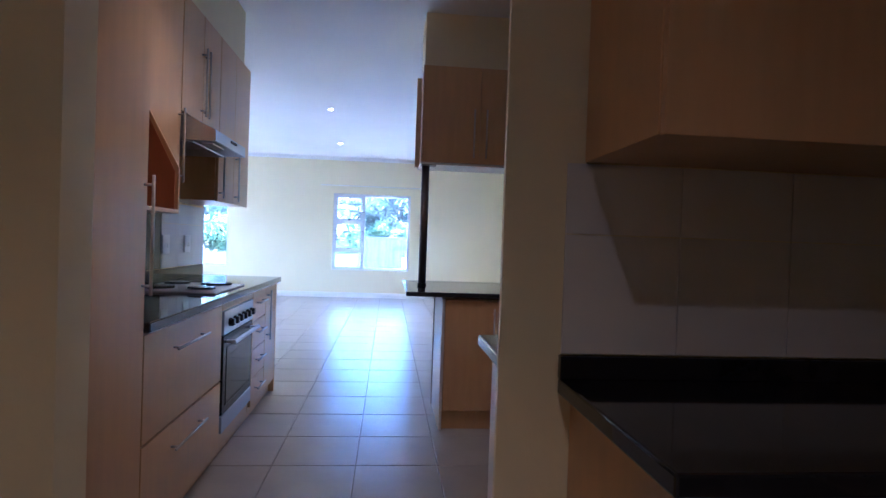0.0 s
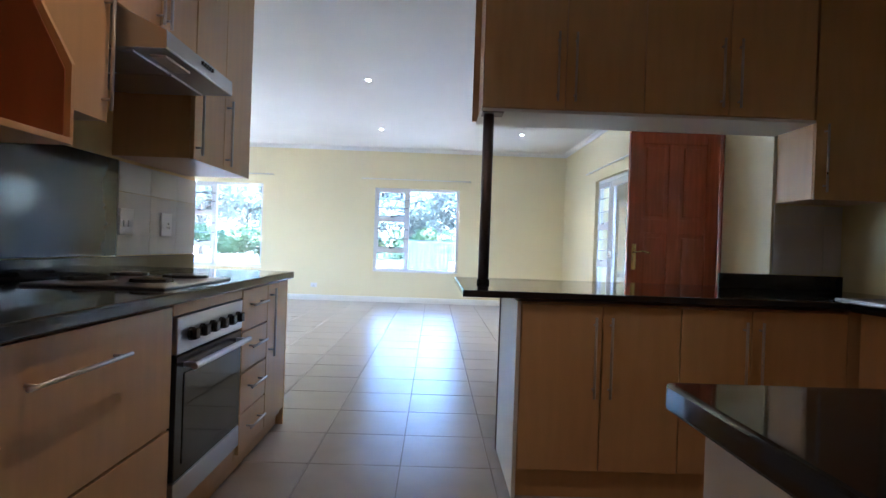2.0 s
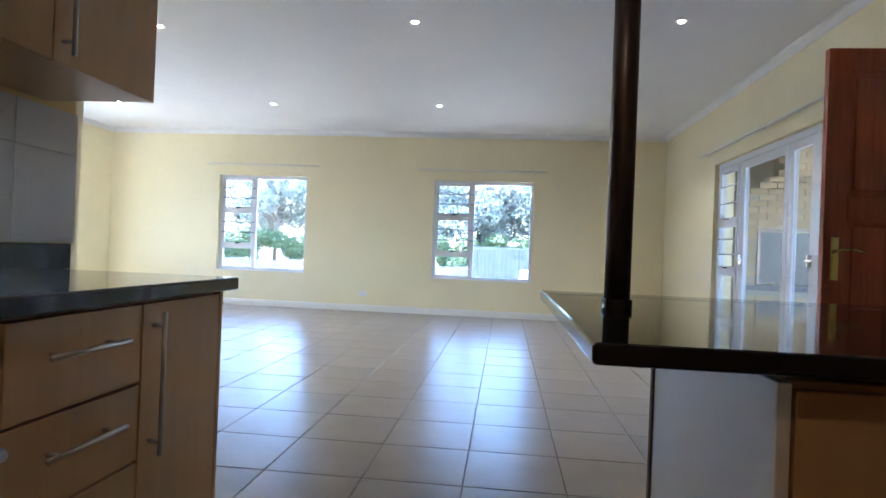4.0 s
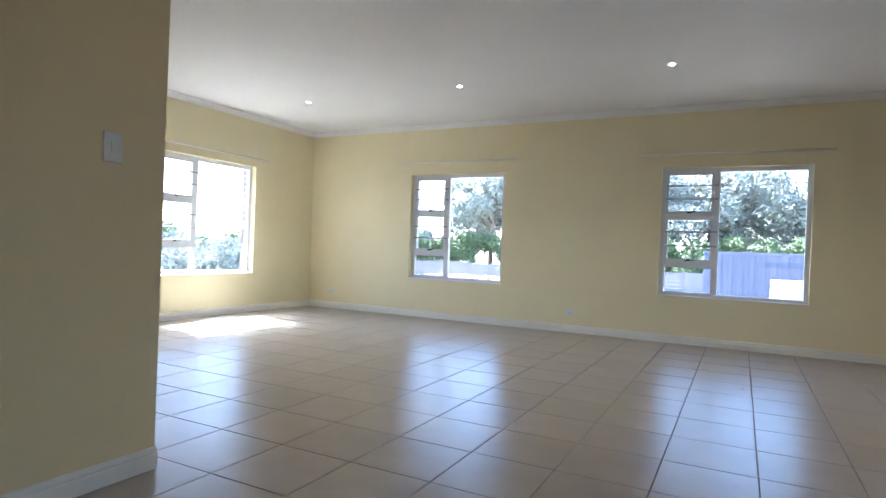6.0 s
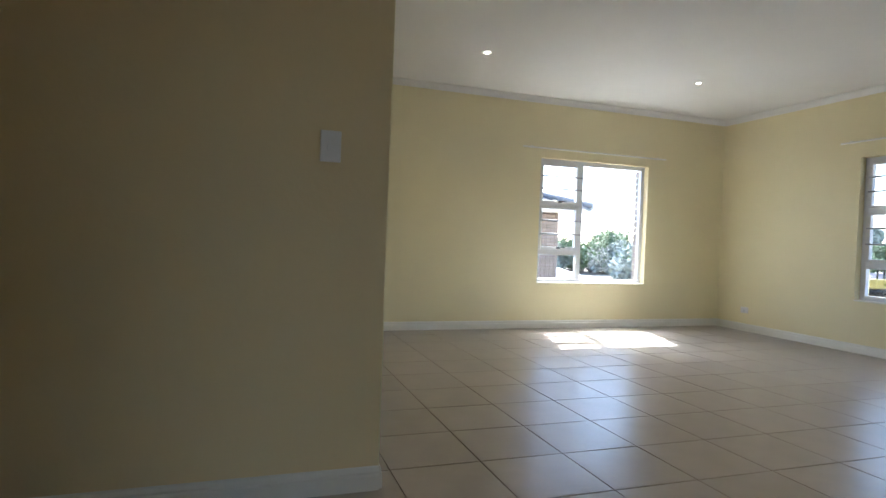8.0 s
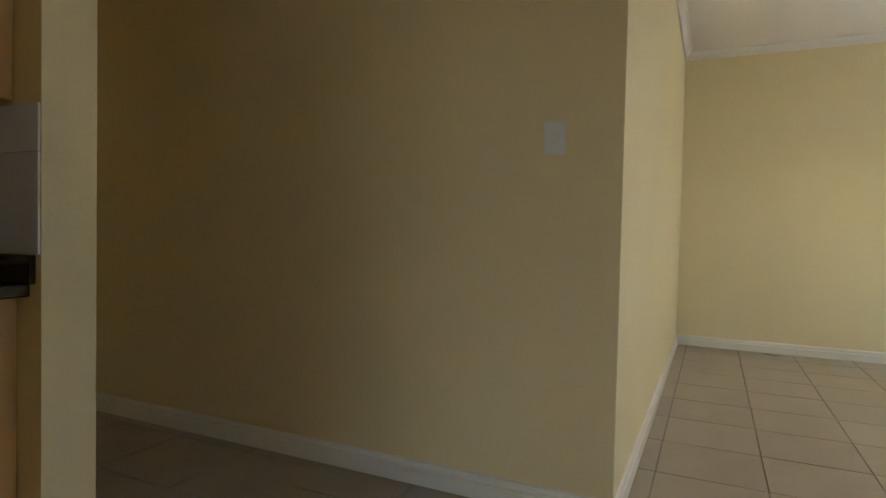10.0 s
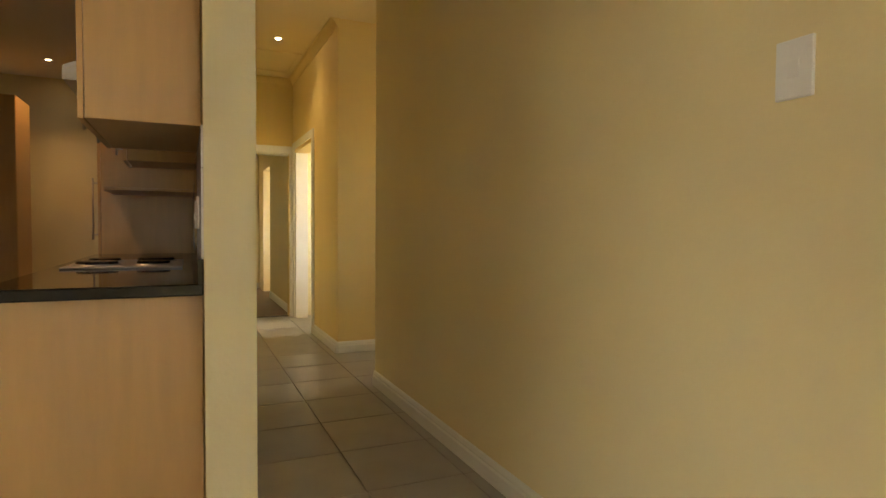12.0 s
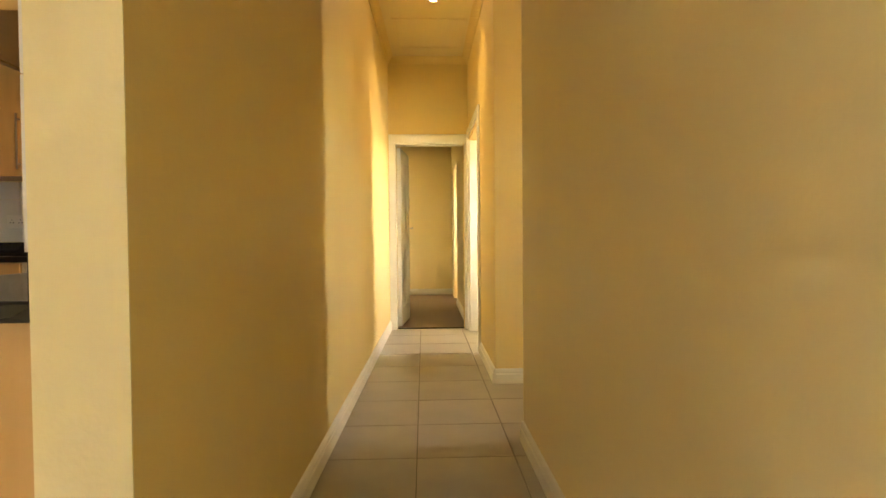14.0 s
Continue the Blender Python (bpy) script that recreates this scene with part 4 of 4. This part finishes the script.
def tree(x, y, h, r, seed, material, label, name="tree", leaf=0.35, n=2600, trunk_h=0.35):
    rnd = random.Random(seed)
    g = ground_z(x, y)
    t = empty(name, (x, y, g), label, name.replace("_", " "), "trees beyond the plot")
    bm = bmesh.new()
    top = Vector((x + rnd.uniform(-0.5, 0.5), y, g + h * 0.7))
    bm_cyl(bm, (x, y, g - 0.2), top, h * 0.022, 10, h * 0.008)
    tips = []
    for i in range(11):
        k = rnd.uniform(trunk_h, 0.95)
        a = Vector((x, y, g)).lerp(top, k)
        ang = rnd.uniform(0, 6.28)
        ln = r * rnd.uniform(0.5, 0.95)
        b = a + Vector((math.cos(ang) * ln, math.sin(ang) * ln, ln * rnd.uniform(0.3, 0.9)))
        bm_cyl(bm, a, b, h * 0.009, 7, h * 0.003)
        tips.append(b)
    part("trunk", bm, BARK, t, smooth=True)
    bm = bmesh.new()
    per = n // (len(tips) + 3)
    for b in tips + [top + Vector((0, 0, h * 0.15)), top, top - Vector((0, 0, h * 0.08))]:
        clumps(bm, rnd, b, r * rnd.uniform(0.28, 0.5), per, leaf, 0.8)
    part("crown", bm, material, t, "airy clumped crown", kind="stuff")


def bush(x, y, h, r, seed, material, label, n=1500, leaf=0.2):
    rnd = random.Random(seed)
    g = ground_z(x, y)
    t = empty("bush", (x, y, g), label, "bush", "bushes beyond the plot")
    bm = bmesh.new()
    for i in range(6):
        a = rnd.uniform(0, 6.28)
        bm_cyl(bm, (x, y, g - 0.1), (x + math.cos(a) * r * 0.5, y + math.sin(a) * r * 0.5, g + h * 0.6), 0.06, 6, 0.02)
    part("stems", bm, BARK, t)
    bm = bmesh.new()
    for i in range(9):
        c_ = (x + rnd.uniform(-0.7, 0.7) * r, y + rnd.uniform(-0.5, 0.5) * r, g + h * rnd.uniform(0.35, 0.78))
        clumps(bm, rnd, c_, r * rnd.uniform(0.3, 0.5), n // 9, leaf, 0.8)
    part("foliage", bm, material, t, kind="stuff")


GUM = "tall grey-green gum tree behind the boundary wall"
rt = random.Random(5)
for i in range(24):
    x = -62 + i * 4.1 + rt.uniform(-1, 1)
    y = 80 + rt.uniform(-3, 9)
    big = x > -37
    tree(x, y, rt.uniform(15, 18) if big else rt.uniform(6, 8), rt.uniform(5.5, 7) if big else 3.4, 30 + i, LEAF_GUM, GUM, "gum_tree", 0.27, 8000)
for i in range(19):
    x = -66 + i * 4.4 + rt.uniform(-1, 1)
    bush(x, 73 + rt.uniform(-2, 2), rt.uniform(6.0, 7.2), 3.6, 60 + i, LEAF_GREEN, "dense bright green bush behind the boundary wall", 4500, 0.18)
for i in range(34):
    ang = radians(-4 + i * 1.7)
    dist = rt.uniform(38, 62)
    x, y = -math.cos(ang) * dist, 6 + math.sin(ang) * dist * 1.0
    bush(x, y, rt.uniform(2.1, 2.9) + (1.1 if i % 4 == 0 else 0), 3.4, 90 + i, LEAF_GUM if i % 2 else LEAF_GREEN, "olive green bush on the slope beside the neighbour's house", 3200, 0.17)


def boundary_wall():
    w_ = empty("boundary_wall", (-20, 68, ground_z(-20, 68)), "grey precast concrete panel wall with posts", "wall")
    for i in range(36):
        x = -58 + i * 1.9
        g = ground_z(x, 68) + 0.06 * (i % 5)
        part("post", bm_box(bmesh.new(), x - 0.07, x + 0.07, 67.93, 68.07, g - 0.4, g + 1.9), CONCRETE, w_)
        for k in range(5):
            part("panel", bm_box(bmesh.new(), x + 0.07, x + 1.83, 67.97, 68.03, g - 0.2 + k * 0.40, g + 0.185 + k * 0.40, 0.01), CONCRETE, w_)


boundary_wall()


def container():
    x0, x1, y0, y1 = -1.2, 11.0, 36, 38.4
    g = ground_z(5, 36)
    c_ = empty("shipping_container", (x0, y0, g), "blue-grey corrugated shipping container on the plot", "container")
    bm = bmesh.new()
    xs_, x, k = [], x0 + 0.15, 0
    while x < x1 - 0.2:
        for dx, dy in ((0, 0), (0.10, 0), (0.17, 0.06), (0.27, 0.06), (0.34, 0)):
            xs_.append((x + dx * 1.4, dy))
        x += 0.34 * 1.4
    prev = None
    for x, dy in xs_:
        a, b = bm.verts.new((x, y0 + dy, g + 0.12)), bm.verts.new((x, y0 + dy, g + 2.45))
        if prev and x - prev[2] > 1e-4:
            bm.faces.new((prev[0], a, b, prev[1]))
        prev = (a, b, x)
    part("side_wall", bm, CONTAINER, c_)
    part("body", bm_box(bmesh.new(), x0 + 0.12, x1 - 0.12, y0 + 0.1, y1, g + 0.1, g + 2.46), CONTAINER, c_)
    part("top_rail", bm_box(bmesh.new(), x0, x1, y0 - 0.02, y0 + 0.1, g + 2.45, g + 2.6, 0.01), CONTAINER, c_)
    part("bottom_rail", bm_box(bmesh.new(), x0, x1, y0 - 0.02, y0 + 0.1, g, g + 0.13, 0.01), CONTAINER, c_)
    for x in (x0, x1 - 0.16):
        part("corner_post", bm_box(bmesh.new(), x, x + 0.16, y0 - 0.03, y0 + 0.13, g, g + 2.6, 0.01), CONTAINER, c_)


container()
for i, (x, y) in enumerate(((1.85, 26.5), (3.1, 26.9))):
    g = ground_z(x, y)
    p_ = empty("brick_pallet", (x, y, g), "pale wrapped pallet of bricks on the plot", "pallet", "brick pallets")
    for k in range(4):
        part("layer", bm_box(bmesh.new(), x - 0.5, x + 0.5, y - 0.4, y + 0.4, g + 0.14 + k * 0.27, g + 0.405 + k * 0.27, 0.03), PLASTIC_WRAP, p_)
    part("base", bm_box(bmesh.new(), x - 0.55, x + 0.55, y - 0.45, y + 0.45, g - 0.02, g + 0.135, 0.01), BARK, p_)


def heap(x, y, r, h, seed, label, material=SAND):
    rnd = random.Random(seed)
    g = ground_z(x, y)
    bm = bmesh.new()
    n, rings = 40, 12
    prev = None
    for j in range(rings):
        k = j / (rings - 1)
        ring = []
        for i in range(n):
            a = i / n * 2 * math.pi
            rr = r * (1 - k) * (1 + 0.25 * noise.noise(Vector((math.cos(a) * 2, math.sin(a) * 2, seed))))
            p = Vector((x + math.cos(a) * rr * 1.7, y + math.sin(a) * rr, 0))
            p.z = g - 0.1 + h * (k ** 0.8) + 0.22 * noise.noise(p * 1.3) + 0.1 * noise.noise(p * 4.0)
            ring.append(bm.verts.new(p))
        if prev:
            for i in range(n):
                bm.faces.new((prev[i], prev[(i + 1) % n], ring[(i + 1) % n], ring[i]))
        prev = ring
    bm.faces.new(prev)
    for _ in range(160):
        a, k = rnd.uniform(0, 6.28), rnd.uniform(0.2, 1.05)
        s = rnd.uniform(0.08, 0.28)
        px, py = x + math.cos(a) * r * k * 1.7, y + math.sin(a) * r * k
        pz = g + h * max(0, 1 - k) ** 0.8
        m_ = Matrix.Translation((px, py, pz)) @ Euler((rnd.random() * 3, rnd.random() * 3, rnd.random() * 3)).to_matrix().to_4x4() @ Matrix.Diagonal((s, s * 0.7, s * 0.5, 1))
        bmesh.ops.create_cube(bm, size=1.0, matrix=m_)
    obj("sand_heap", bm, material, label=label, category="rubble heap", group="rubble heaps", kind="stuff")


heap(-10.8, 31, 2.7, 0.85, 3, "heap of orange sand and rubble on the plot")
heap(-20.0, 46, 3.0, 0.7, 4, "heap of pale sand and rubble on the plot")


def digger(x, y):
    g = ground_z(x, y)
    d = empty("digger", (x, y, g), "small yellow digger with a folded arm standing on the plot", "digger")
    for s in (-0.75, 0.75):
        part("track", bm_box(bmesh.new(), x - 1.2, x + 1.2, y + s - 0.2, y + s + 0.2, g - 0.03, g + 0.5, 0.14), BLACK, d, "black rubber track")
    part("body", bm_box(bmesh.new(), x - 1.2, x + 0.6, y - 0.8, y + 0.8, g + 0.55, g + 1.25, 0.1), YELLOW_PAINT, d, "yellow painted body")
    part("cab_roof", bm_box(bmesh.new(), x - 0.6, x + 0.6, y - 0.7, y + 0.1, g + 2.15, g + 2.25, 0.04), BLACK, d)
    for a in (-0.55, 0.52):
        for b in (-0.66, 0.04):
            part("cab_post", bm_box(bmesh.new(), x + a - 0.04, x + a + 0.04, y + b - 0.04, y + b + 0.04, g + 1.25, g + 2.15), BLACK, d)
    for name, a, b, w_ in (("boom", (x + 0.6, y, g + 0.9), (x + 2.0, y - 0.1, g + 1.7), 0.15), ("dipper", (x + 1.9, y - 0.1, g + 1.75), (x + 2.9, y - 0.2, g + 0.7), 0.12), ("ram", (x + 0.7, y, g + 1.25), (x + 1.7, y - 0.1, g + 1.75), 0.05)):
        part(name, bm_cyl(bmesh.new(), a, b, w_, 8, w_ * 0.75), YELLOW_PAINT if name != "ram" else STEEL, d)
    part("bucket", bm_box(bmesh.new(), x + 2.6, x + 3.15, y - 0.55, y + 0.15, g + 0.15, g + 0.65, 0.12), BLACK, d, "dark steel bucket")


digger(-28.8, 49)
heap(-20, 16, 3.0, 0.9, 8, "low heap of rubble beside the slope")


def brick_wall_x(parent, x, y0, y1, z0, z1, material, cut=None, L=0.222, Hh=0.073, j=0.012, depth=0.02, s=1):
    """Bricks on the face of a wall in the plane x, s: the side they stand proud."""
    me_ = {}
    rows = int((z1 - z0) / (Hh + j))
    for r in range(rows):
        y = y0 - (L + j) / 2 * (r % 2)
        while y < y1:
            a, b = max(y, y0), min(y + L, y1)
            y += L + j
            if b - a < 0.03:
                continue
            z = z0 + r * (Hh + j)
            if cut and cut((a + b) / 2, z):
                continue
            key = round(b - a, 3)
            if key not in me_:
                bm = bm_box(bmesh.new(), -depth / 2, depth / 2, -(b - a) / 2, (b - a) / 2, -Hh / 2, Hh / 2)
                m_ = bpy.data.meshes.new("brick")
                bm.to_mesh(m_)
                bm.free()
                m_.materials.append(material)
                me_[key] = m_
            o_ = new("brick", me_[key])
            o_.parent = parent
            o_.location = Vector((x + s * 0.003, (a + b) / 2, z + Hh / 2)) - parent.location


def brick_wall_y(parent, y, x0, x1, z0, z1, material, cut=None, L=0.222, Hh=0.073, j=0.012, depth=0.02):
    me_ = {}
    rows = int((z1 - z0) / (Hh + j))
    for r in range(rows):
        x = x0 - (L + j) / 2 * (r % 2)
        while x < x1:
            a, b = max(x, x0), min(x + L, x1)
            x += L + j
            if b - a < 0.03:
                continue
            z = z0 + r * (Hh + j)
            if cut and cut(a, b, z):
                continue
            key = round(b - a, 3)
            if key not in me_:
                bm = bm_box(bmesh.new(), -(b - a) / 2, (b - a) / 2, -depth / 2, depth / 2, -Hh / 2, Hh / 2)
                m_ = bpy.data.meshes.new("brick")
                bm.to_mesh(m_)
                bm.free()
                m_.materials.append(material)
                me_[key] = m_
            o_ = new("brick", me_[key])
            o_.parent = parent
            o_.location = Vector(((a + b) / 2, y - 0.003, z + Hh / 2)) - parent.location


def neighbour():
    X = -12.0
    h = empty("neighbour_house", (X, 10.0, -0.4), "brown face-brick neighbouring house with grey tiled roof", "house")
    part("wall", bm_box(bmesh.new(), X - 5, X - 0.009, 3.0, 12.86, -2.6, 1.83), MORTAR_DARK, h)
    part("gutter", bm_box(bmesh.new(), X + 0.42, X + 0.54, 2.5, 13.46, 1.81, 1.93, 0.01), TRIM, h, "white gutter")
    part("soffit", bm_box(bmesh.new(), X - 5.4, X + 0.42, 2.5, 13.40, 1.825, 1.845), TRIM, h, "white soffit board")
    part("fascia", bm_box(bmesh.new(), X - 5.4, X + 0.50, 13.40, 13.44, 1.81, 1.91), TRIM, h, "white fascia board")
    roof = bmesh.new()
    # wavy tile courses that rise away from the eave
    n_c = 9
    for r in range(n_c):
        x0_, z0_ = X + 0.56 - r * 0.33, 1.95 + r * 0.09
        x1_, z1_ = x0_ - 0.38, z0_ + 0.105
        prev = None
        y = 6.0
        while y < 13.5 - r * 0.34:
            wv = 0.025 * math.cos(y / 0.15 * math.pi)
            a, b, c2 = roof.verts.new((x0_, y, z0_ + wv)), roof.verts.new((x1_, y, z1_ + wv - 0.02)), roof.verts.new((x0_, y, z0_ + wv - 0.05))
            if prev:
                roof.faces.new((prev[0], a, b, prev[1]))
                roof.faces.new((prev[2], c2, a, prev[0]))
            prev = (a, b, c2)
            y += 0.0375
    part("roof", roof, ROOF, h, "grey wavy roof tiles", kind="stuff")
    for r in range(9):
        a = Vector((X + 0.52 - r * 0.33, 13.48 - r * 0.34, 2.0 + r * 0.10))
        b = a + Vector((-0.36, -0.37, 0.135))
        part("hip_cap", bm_cyl(bmesh.new(), a, b, 0.085, 12, 0.065), ROOF, h)
    part("roof_deck", bm_box(bmesh.new(), X - 5.4, X + 0.40, 2.5, 13.4, 1.85, 1.91), ROOF, h)
    brick_wall_x(h, X, 10.2, 12.86, 0.0, 1.80, BRICK2)


neighbour()


def low_house():
    g = -1.14
    h = empty("low_house", (-30, 20, -2.0), "low distant house with a pale sheet roof", "house")
    part("wall", bm_box(bmesh.new(), -34, -28, 13, 24.9, -2.6, g), BRICK2, h)
    bm = bmesh.new()
    q = [bm.verts.new(v) for v in ((-34.5, 12.5, g), (-27.5, 12.5, g), (-27.5, 25.2, g), (-34.5, 25.2, g), (-31, 15.5, g + 0.72), (-31, 24.0, g + 0.72))]
    for f in ((0, 1, 4), (1, 2, 5, 4), (2, 3, 5), (3, 0, 4, 5), (3, 2, 1, 0)):
        bm.faces.new([q[i] for i in f])
    part("roof", bm, ROOF_PALE, h, "pale hipped sheet roof")


low_house()


def braai():
    b = empty("braai", (4.2, 11.1, 0), "yellow face-brick braai fireplace with steel firebox on the veranda", "fireplace")
    Y = 11.05
    part("core", bm_box(bmesh.new(), 3.84, 6.2, Y + 0.008, Y + 0.7, 0, 2.0), MORTAR, b)
    part("chimney_core", bm_box(bmesh.new(), 4.55, 6.0, Y + 0.008, Y + 0.7, 2.0, 2.75), MORTAR, b)
    part("shelf", bm_box(bmesh.new(), 3.86, 6.2, Y - 0.05, Y + 0.02, 0.66, 0.73, 0.01), CONCRETE, b)

    def cut(a, b_, z):
        if 4.06 < (a + b_) / 2 < 4.96 and 0.6 < z < 1.44:
            return True
        if 0.58 < z < 0.73:
            return True
        return a < 3.80 + max(0, z - 1.75) * 0.75
    brick_wall_y(b, Y, 3.84, 5.84, 0, 2.75, BRICK, cut)
    part("firebox", bm_box(bmesh.new(), 4.11, 4.91, Y - 0.01, Y + 0.006, 0.74, 1.46, 0.004), BLACK, b, "dark steel firebox")
    fr = bmesh.new()
    for a in ((4.07, 4.11, 0.735, 1.48), (4.91, 4.95, 0.735, 1.48), (4.11, 4.91, 1.46, 1.50)):
        bm_box(fr, a[0], a[1], Y - 0.02, Y + 0.004, a[2], a[3], 0.003)
    part("firebox_frame", fr, POST, b, "grey steel surround")


braai()
v = empty("veranda", (5, 9, 0), "covered veranda with plastered walls, tiled floor and an added wall for shade", "", kind="structure")
part("floor_slab", bm_box(bmesh.new(), EAST + T + 0.002, 8.6, -1.0, 12.2, -0.25, -0.02), TILE, v)
part("rear_wall", bm_box(bmesh.new(), EAST + T + 0.002, 8.6, 11.76, 11.95, -0.02, 2.69), MORTAR, v)
part("veranda_ceiling", bm_box(bmesh.new(), EAST + T + 0.002, 8.6, -1.0, 12.2, 2.70, 2.88), WHITE_WALL, v)
part("side_wall", bm_box(bmesh.new(), 8.4, 8.6, 8.0, 12.2, -0.02, 2.69), MORTAR, v)
part("column", bm_box(bmesh.new(), 8.2, 8.55, 6.2, 6.55, -0.02, 2.69), BRICK, v)
q_ = empty("brick_quoin", (EAST + T, 5.8, 0), "yellow face-brick pier beside the front door", "", kind="structure")
part("pier_core", bm_box(bmesh.new(), EAST + T + 0.004, 3.95, 6.965, 7.14, -0.02, 2.68), MORTAR_DARK, q_)
brick_wall_y(q_, 6.955, EAST + T + 0.004, 3.95, 0.0, 2.6, BRICK)

rv = empty("brick_reveal", (WEST - T, W3[1], SILL), "brown face-brick outer reveal of the side window", "", kind="structure")
brick_wall_y(rv, W3[1] - 0.004, WEST - T - 0.02, WEST - 0.15, SILL + 0.01, HEAD, BRICK2)

# ---- pieces of the setting ----
PX, PY = 0.445, 0.4565
floor = obj("floor", bm_box(bmesh.new(), WEST - 0.05, EAST + 0.05, -1.7, NORTH + 0.05, -0.2, -0.007), GROUT, kind="structure", label="beige glazed ceramic tile floor with dark joints")
obj("floor_far_room", bm_box(bmesh.new(), SW - 1.6, PW + 0.1, -4.1, -0.50, -0.1, 0.003), BROWN_FLOOR, kind="structure", label="brown floor of the room past the passage")


def tile_mesh(w_, d_):
    bm = bm_box(bmesh.new(), -w_ / 2, w_ / 2, -d_ / 2, d_ / 2, -0.008, 0.0)
    top = [e for e in bm.edges if all(v_.co.z > -0.001 for v_ in e.verts)]
    bmesh.ops.bevel(bm, geom=top, offset=0.0015, segments=1, affect="EDGES")
    m_ = bpy.data.meshes.new("tile")
    bm.to_mesh(m_)
    bm.free()
    m_.materials.append(TILE)
    return m_


TM = tile_mesh(PX - 0.005, PY - 0.005)
cells = []
for i in range(-15, 7):
    for j in range(-13, 19):
        cx, cy = 0.545 + (i + 0.5) * PX, 4.013 + (j + 0.5) * PY
        if cx < WEST - 0.3 or cx > EAST + 0.3 or cy < -1.9 or cy > NORTH + 0.3:
            continue
        if cx < PW + 0.2 and cy < 4.7:
            continue
        cells.append((cx, cy))
for i in range(-5, 3):
    for j in range(-10, 2):
        cx, cy = -1.425 + (i + 0.5) * PX, 4.053 + (j + 0.5) * PY
        if cx > PW + 0.2 or (cx < SW - 0.3 and cy < 1.4) or cy < -0.5:
            continue
        cells.append((cx, cy))
near = sorted(cells, key=lambda c_: min((Vector(c_) - Vector(p_)).length for p_ in ((0.5, 3), (0.0, 5), (-0.5, 7), (-2, 8), (-1.5, 3))))
for cx, cy in near[:300]:
    o_ = new("tile", TM)
    o_.parent = floor
    o_.location = (cx, cy, 0)
    o_.rotation_euler = (rt.uniform(-0.0022, 0.0022), rt.uniform(-0.0022, 0.0022), 0)
bm = bmesh.new()
vs, fs = [], []
for cx, cy in near[300:]:
    h, v_ = PX / 2 - 0.0025, PY / 2 - 0.0025
    k = len(vs)
    vs += [(cx - h, cy - v_, -0.0065), (cx + h, cy - v_, -0.0065), (cx + h, cy + v_, -0.0065), (cx - h, cy + v_, -0.0065)]
    q, p = h - 0.0015, v_ - 0.0015
    tx, ty = rt.uniform(-0.0022, 0.0022), rt.uniform(-0.0022, 0.0022)
    vs += [(cx + a * q, cy + c_ * p, a * q * tx + c_ * p * ty) for a, c_ in ((-1, -1), (1, -1), (1, 1), (-1, 1))]
    fs += [(k + 4, k + 5, k + 6, k + 7)] + [(k + a, k + (a + 1) % 4, k + 4 + (a + 1) % 4, k + 4 + a) for a in range(4)]
bm.free()
me = bpy.data.meshes.new("far_tiles")
me.from_pydata(vs, [], fs)
me.materials.append(TILE)
o_ = new("far_tiles", me)
o_.parent = floor
tagged(o_, "beige glazed floor tiles", kind="stuff")


def wall_tiles(name, plane, fixed, a0, a1, z0, z1, s, label):
    e_ = empty(name, (fixed, a0, z0) if plane == "x" else (a0, fixed, z0), label, "", kind="structure")
    tw, th_ = 0.30, 0.30
    meshes = {}
    a = a0
    while a < a1 - 0.02:
        w_ = min(tw, a1 - a)
        z = z0
        while z < z1 - 0.02:
            h_ = min(th_, z1 - z)
            key = (round(w_, 3), round(h_, 3))
            if key not in meshes:
                if plane == "x":
                    b_ = bm_box(bmesh.new(), -0.0035, 0.0035, -w_ / 2 + 0.0012, w_ / 2 - 0.0012, -h_ / 2 + 0.0012, h_ / 2 - 0.0012)
                else:
                    b_ = bm_box(bmesh.new(), -w_ / 2 + 0.0012, w_ / 2 - 0.0012, -0.0035, 0.0035, -h_ / 2 + 0.0012, h_ / 2 - 0.0012)
                m_ = bpy.data.meshes.new("wall_tile")
                b_.to_mesh(m_)
                b_.free()
                m_.materials.append(WALLTILE)
                meshes[key] = m_
            o2 = new("wall_tile", meshes[key])
            o2.parent = e_
            c_ = Vector((fixed + s * 0.0045, a + w_ / 2, z + h_ / 2)) if plane == "x" else Vector((a + w_ / 2, fixed + s * 0.0045, z + h_ / 2))
            o2.location = c_ - e_.location
            z += th_
        a += tw


wall_tiles("tiles_cooker_wall", "x", KW, 3.88, 4.733, 0.987, 1.428, 1, "white glazed wall tiles above the worktop")
wall_tiles("tiles_cooker_wall", "x", KW, 2.145, 3.125, 0.987, 1.353, 1, "white glazed wall tiles above the worktop")
wall_tiles("tiles_return_wall", "y", 4.58, 2.68, 3.09, 0.987, 1.398, -1, "white glazed wall tiles on the return wall")
wall_tiles("tiles_scullery_wall", "y", 1.38, 1.12, 3.08, 0.960, 1.438, -1, "white glazed wall tiles in the scullery")
wall_tiles("tiles_scullery_back", "y", 1.53, 1.10, 3.08, 0.987, 1.413, 1, "white glazed wall tiles behind the worktop")
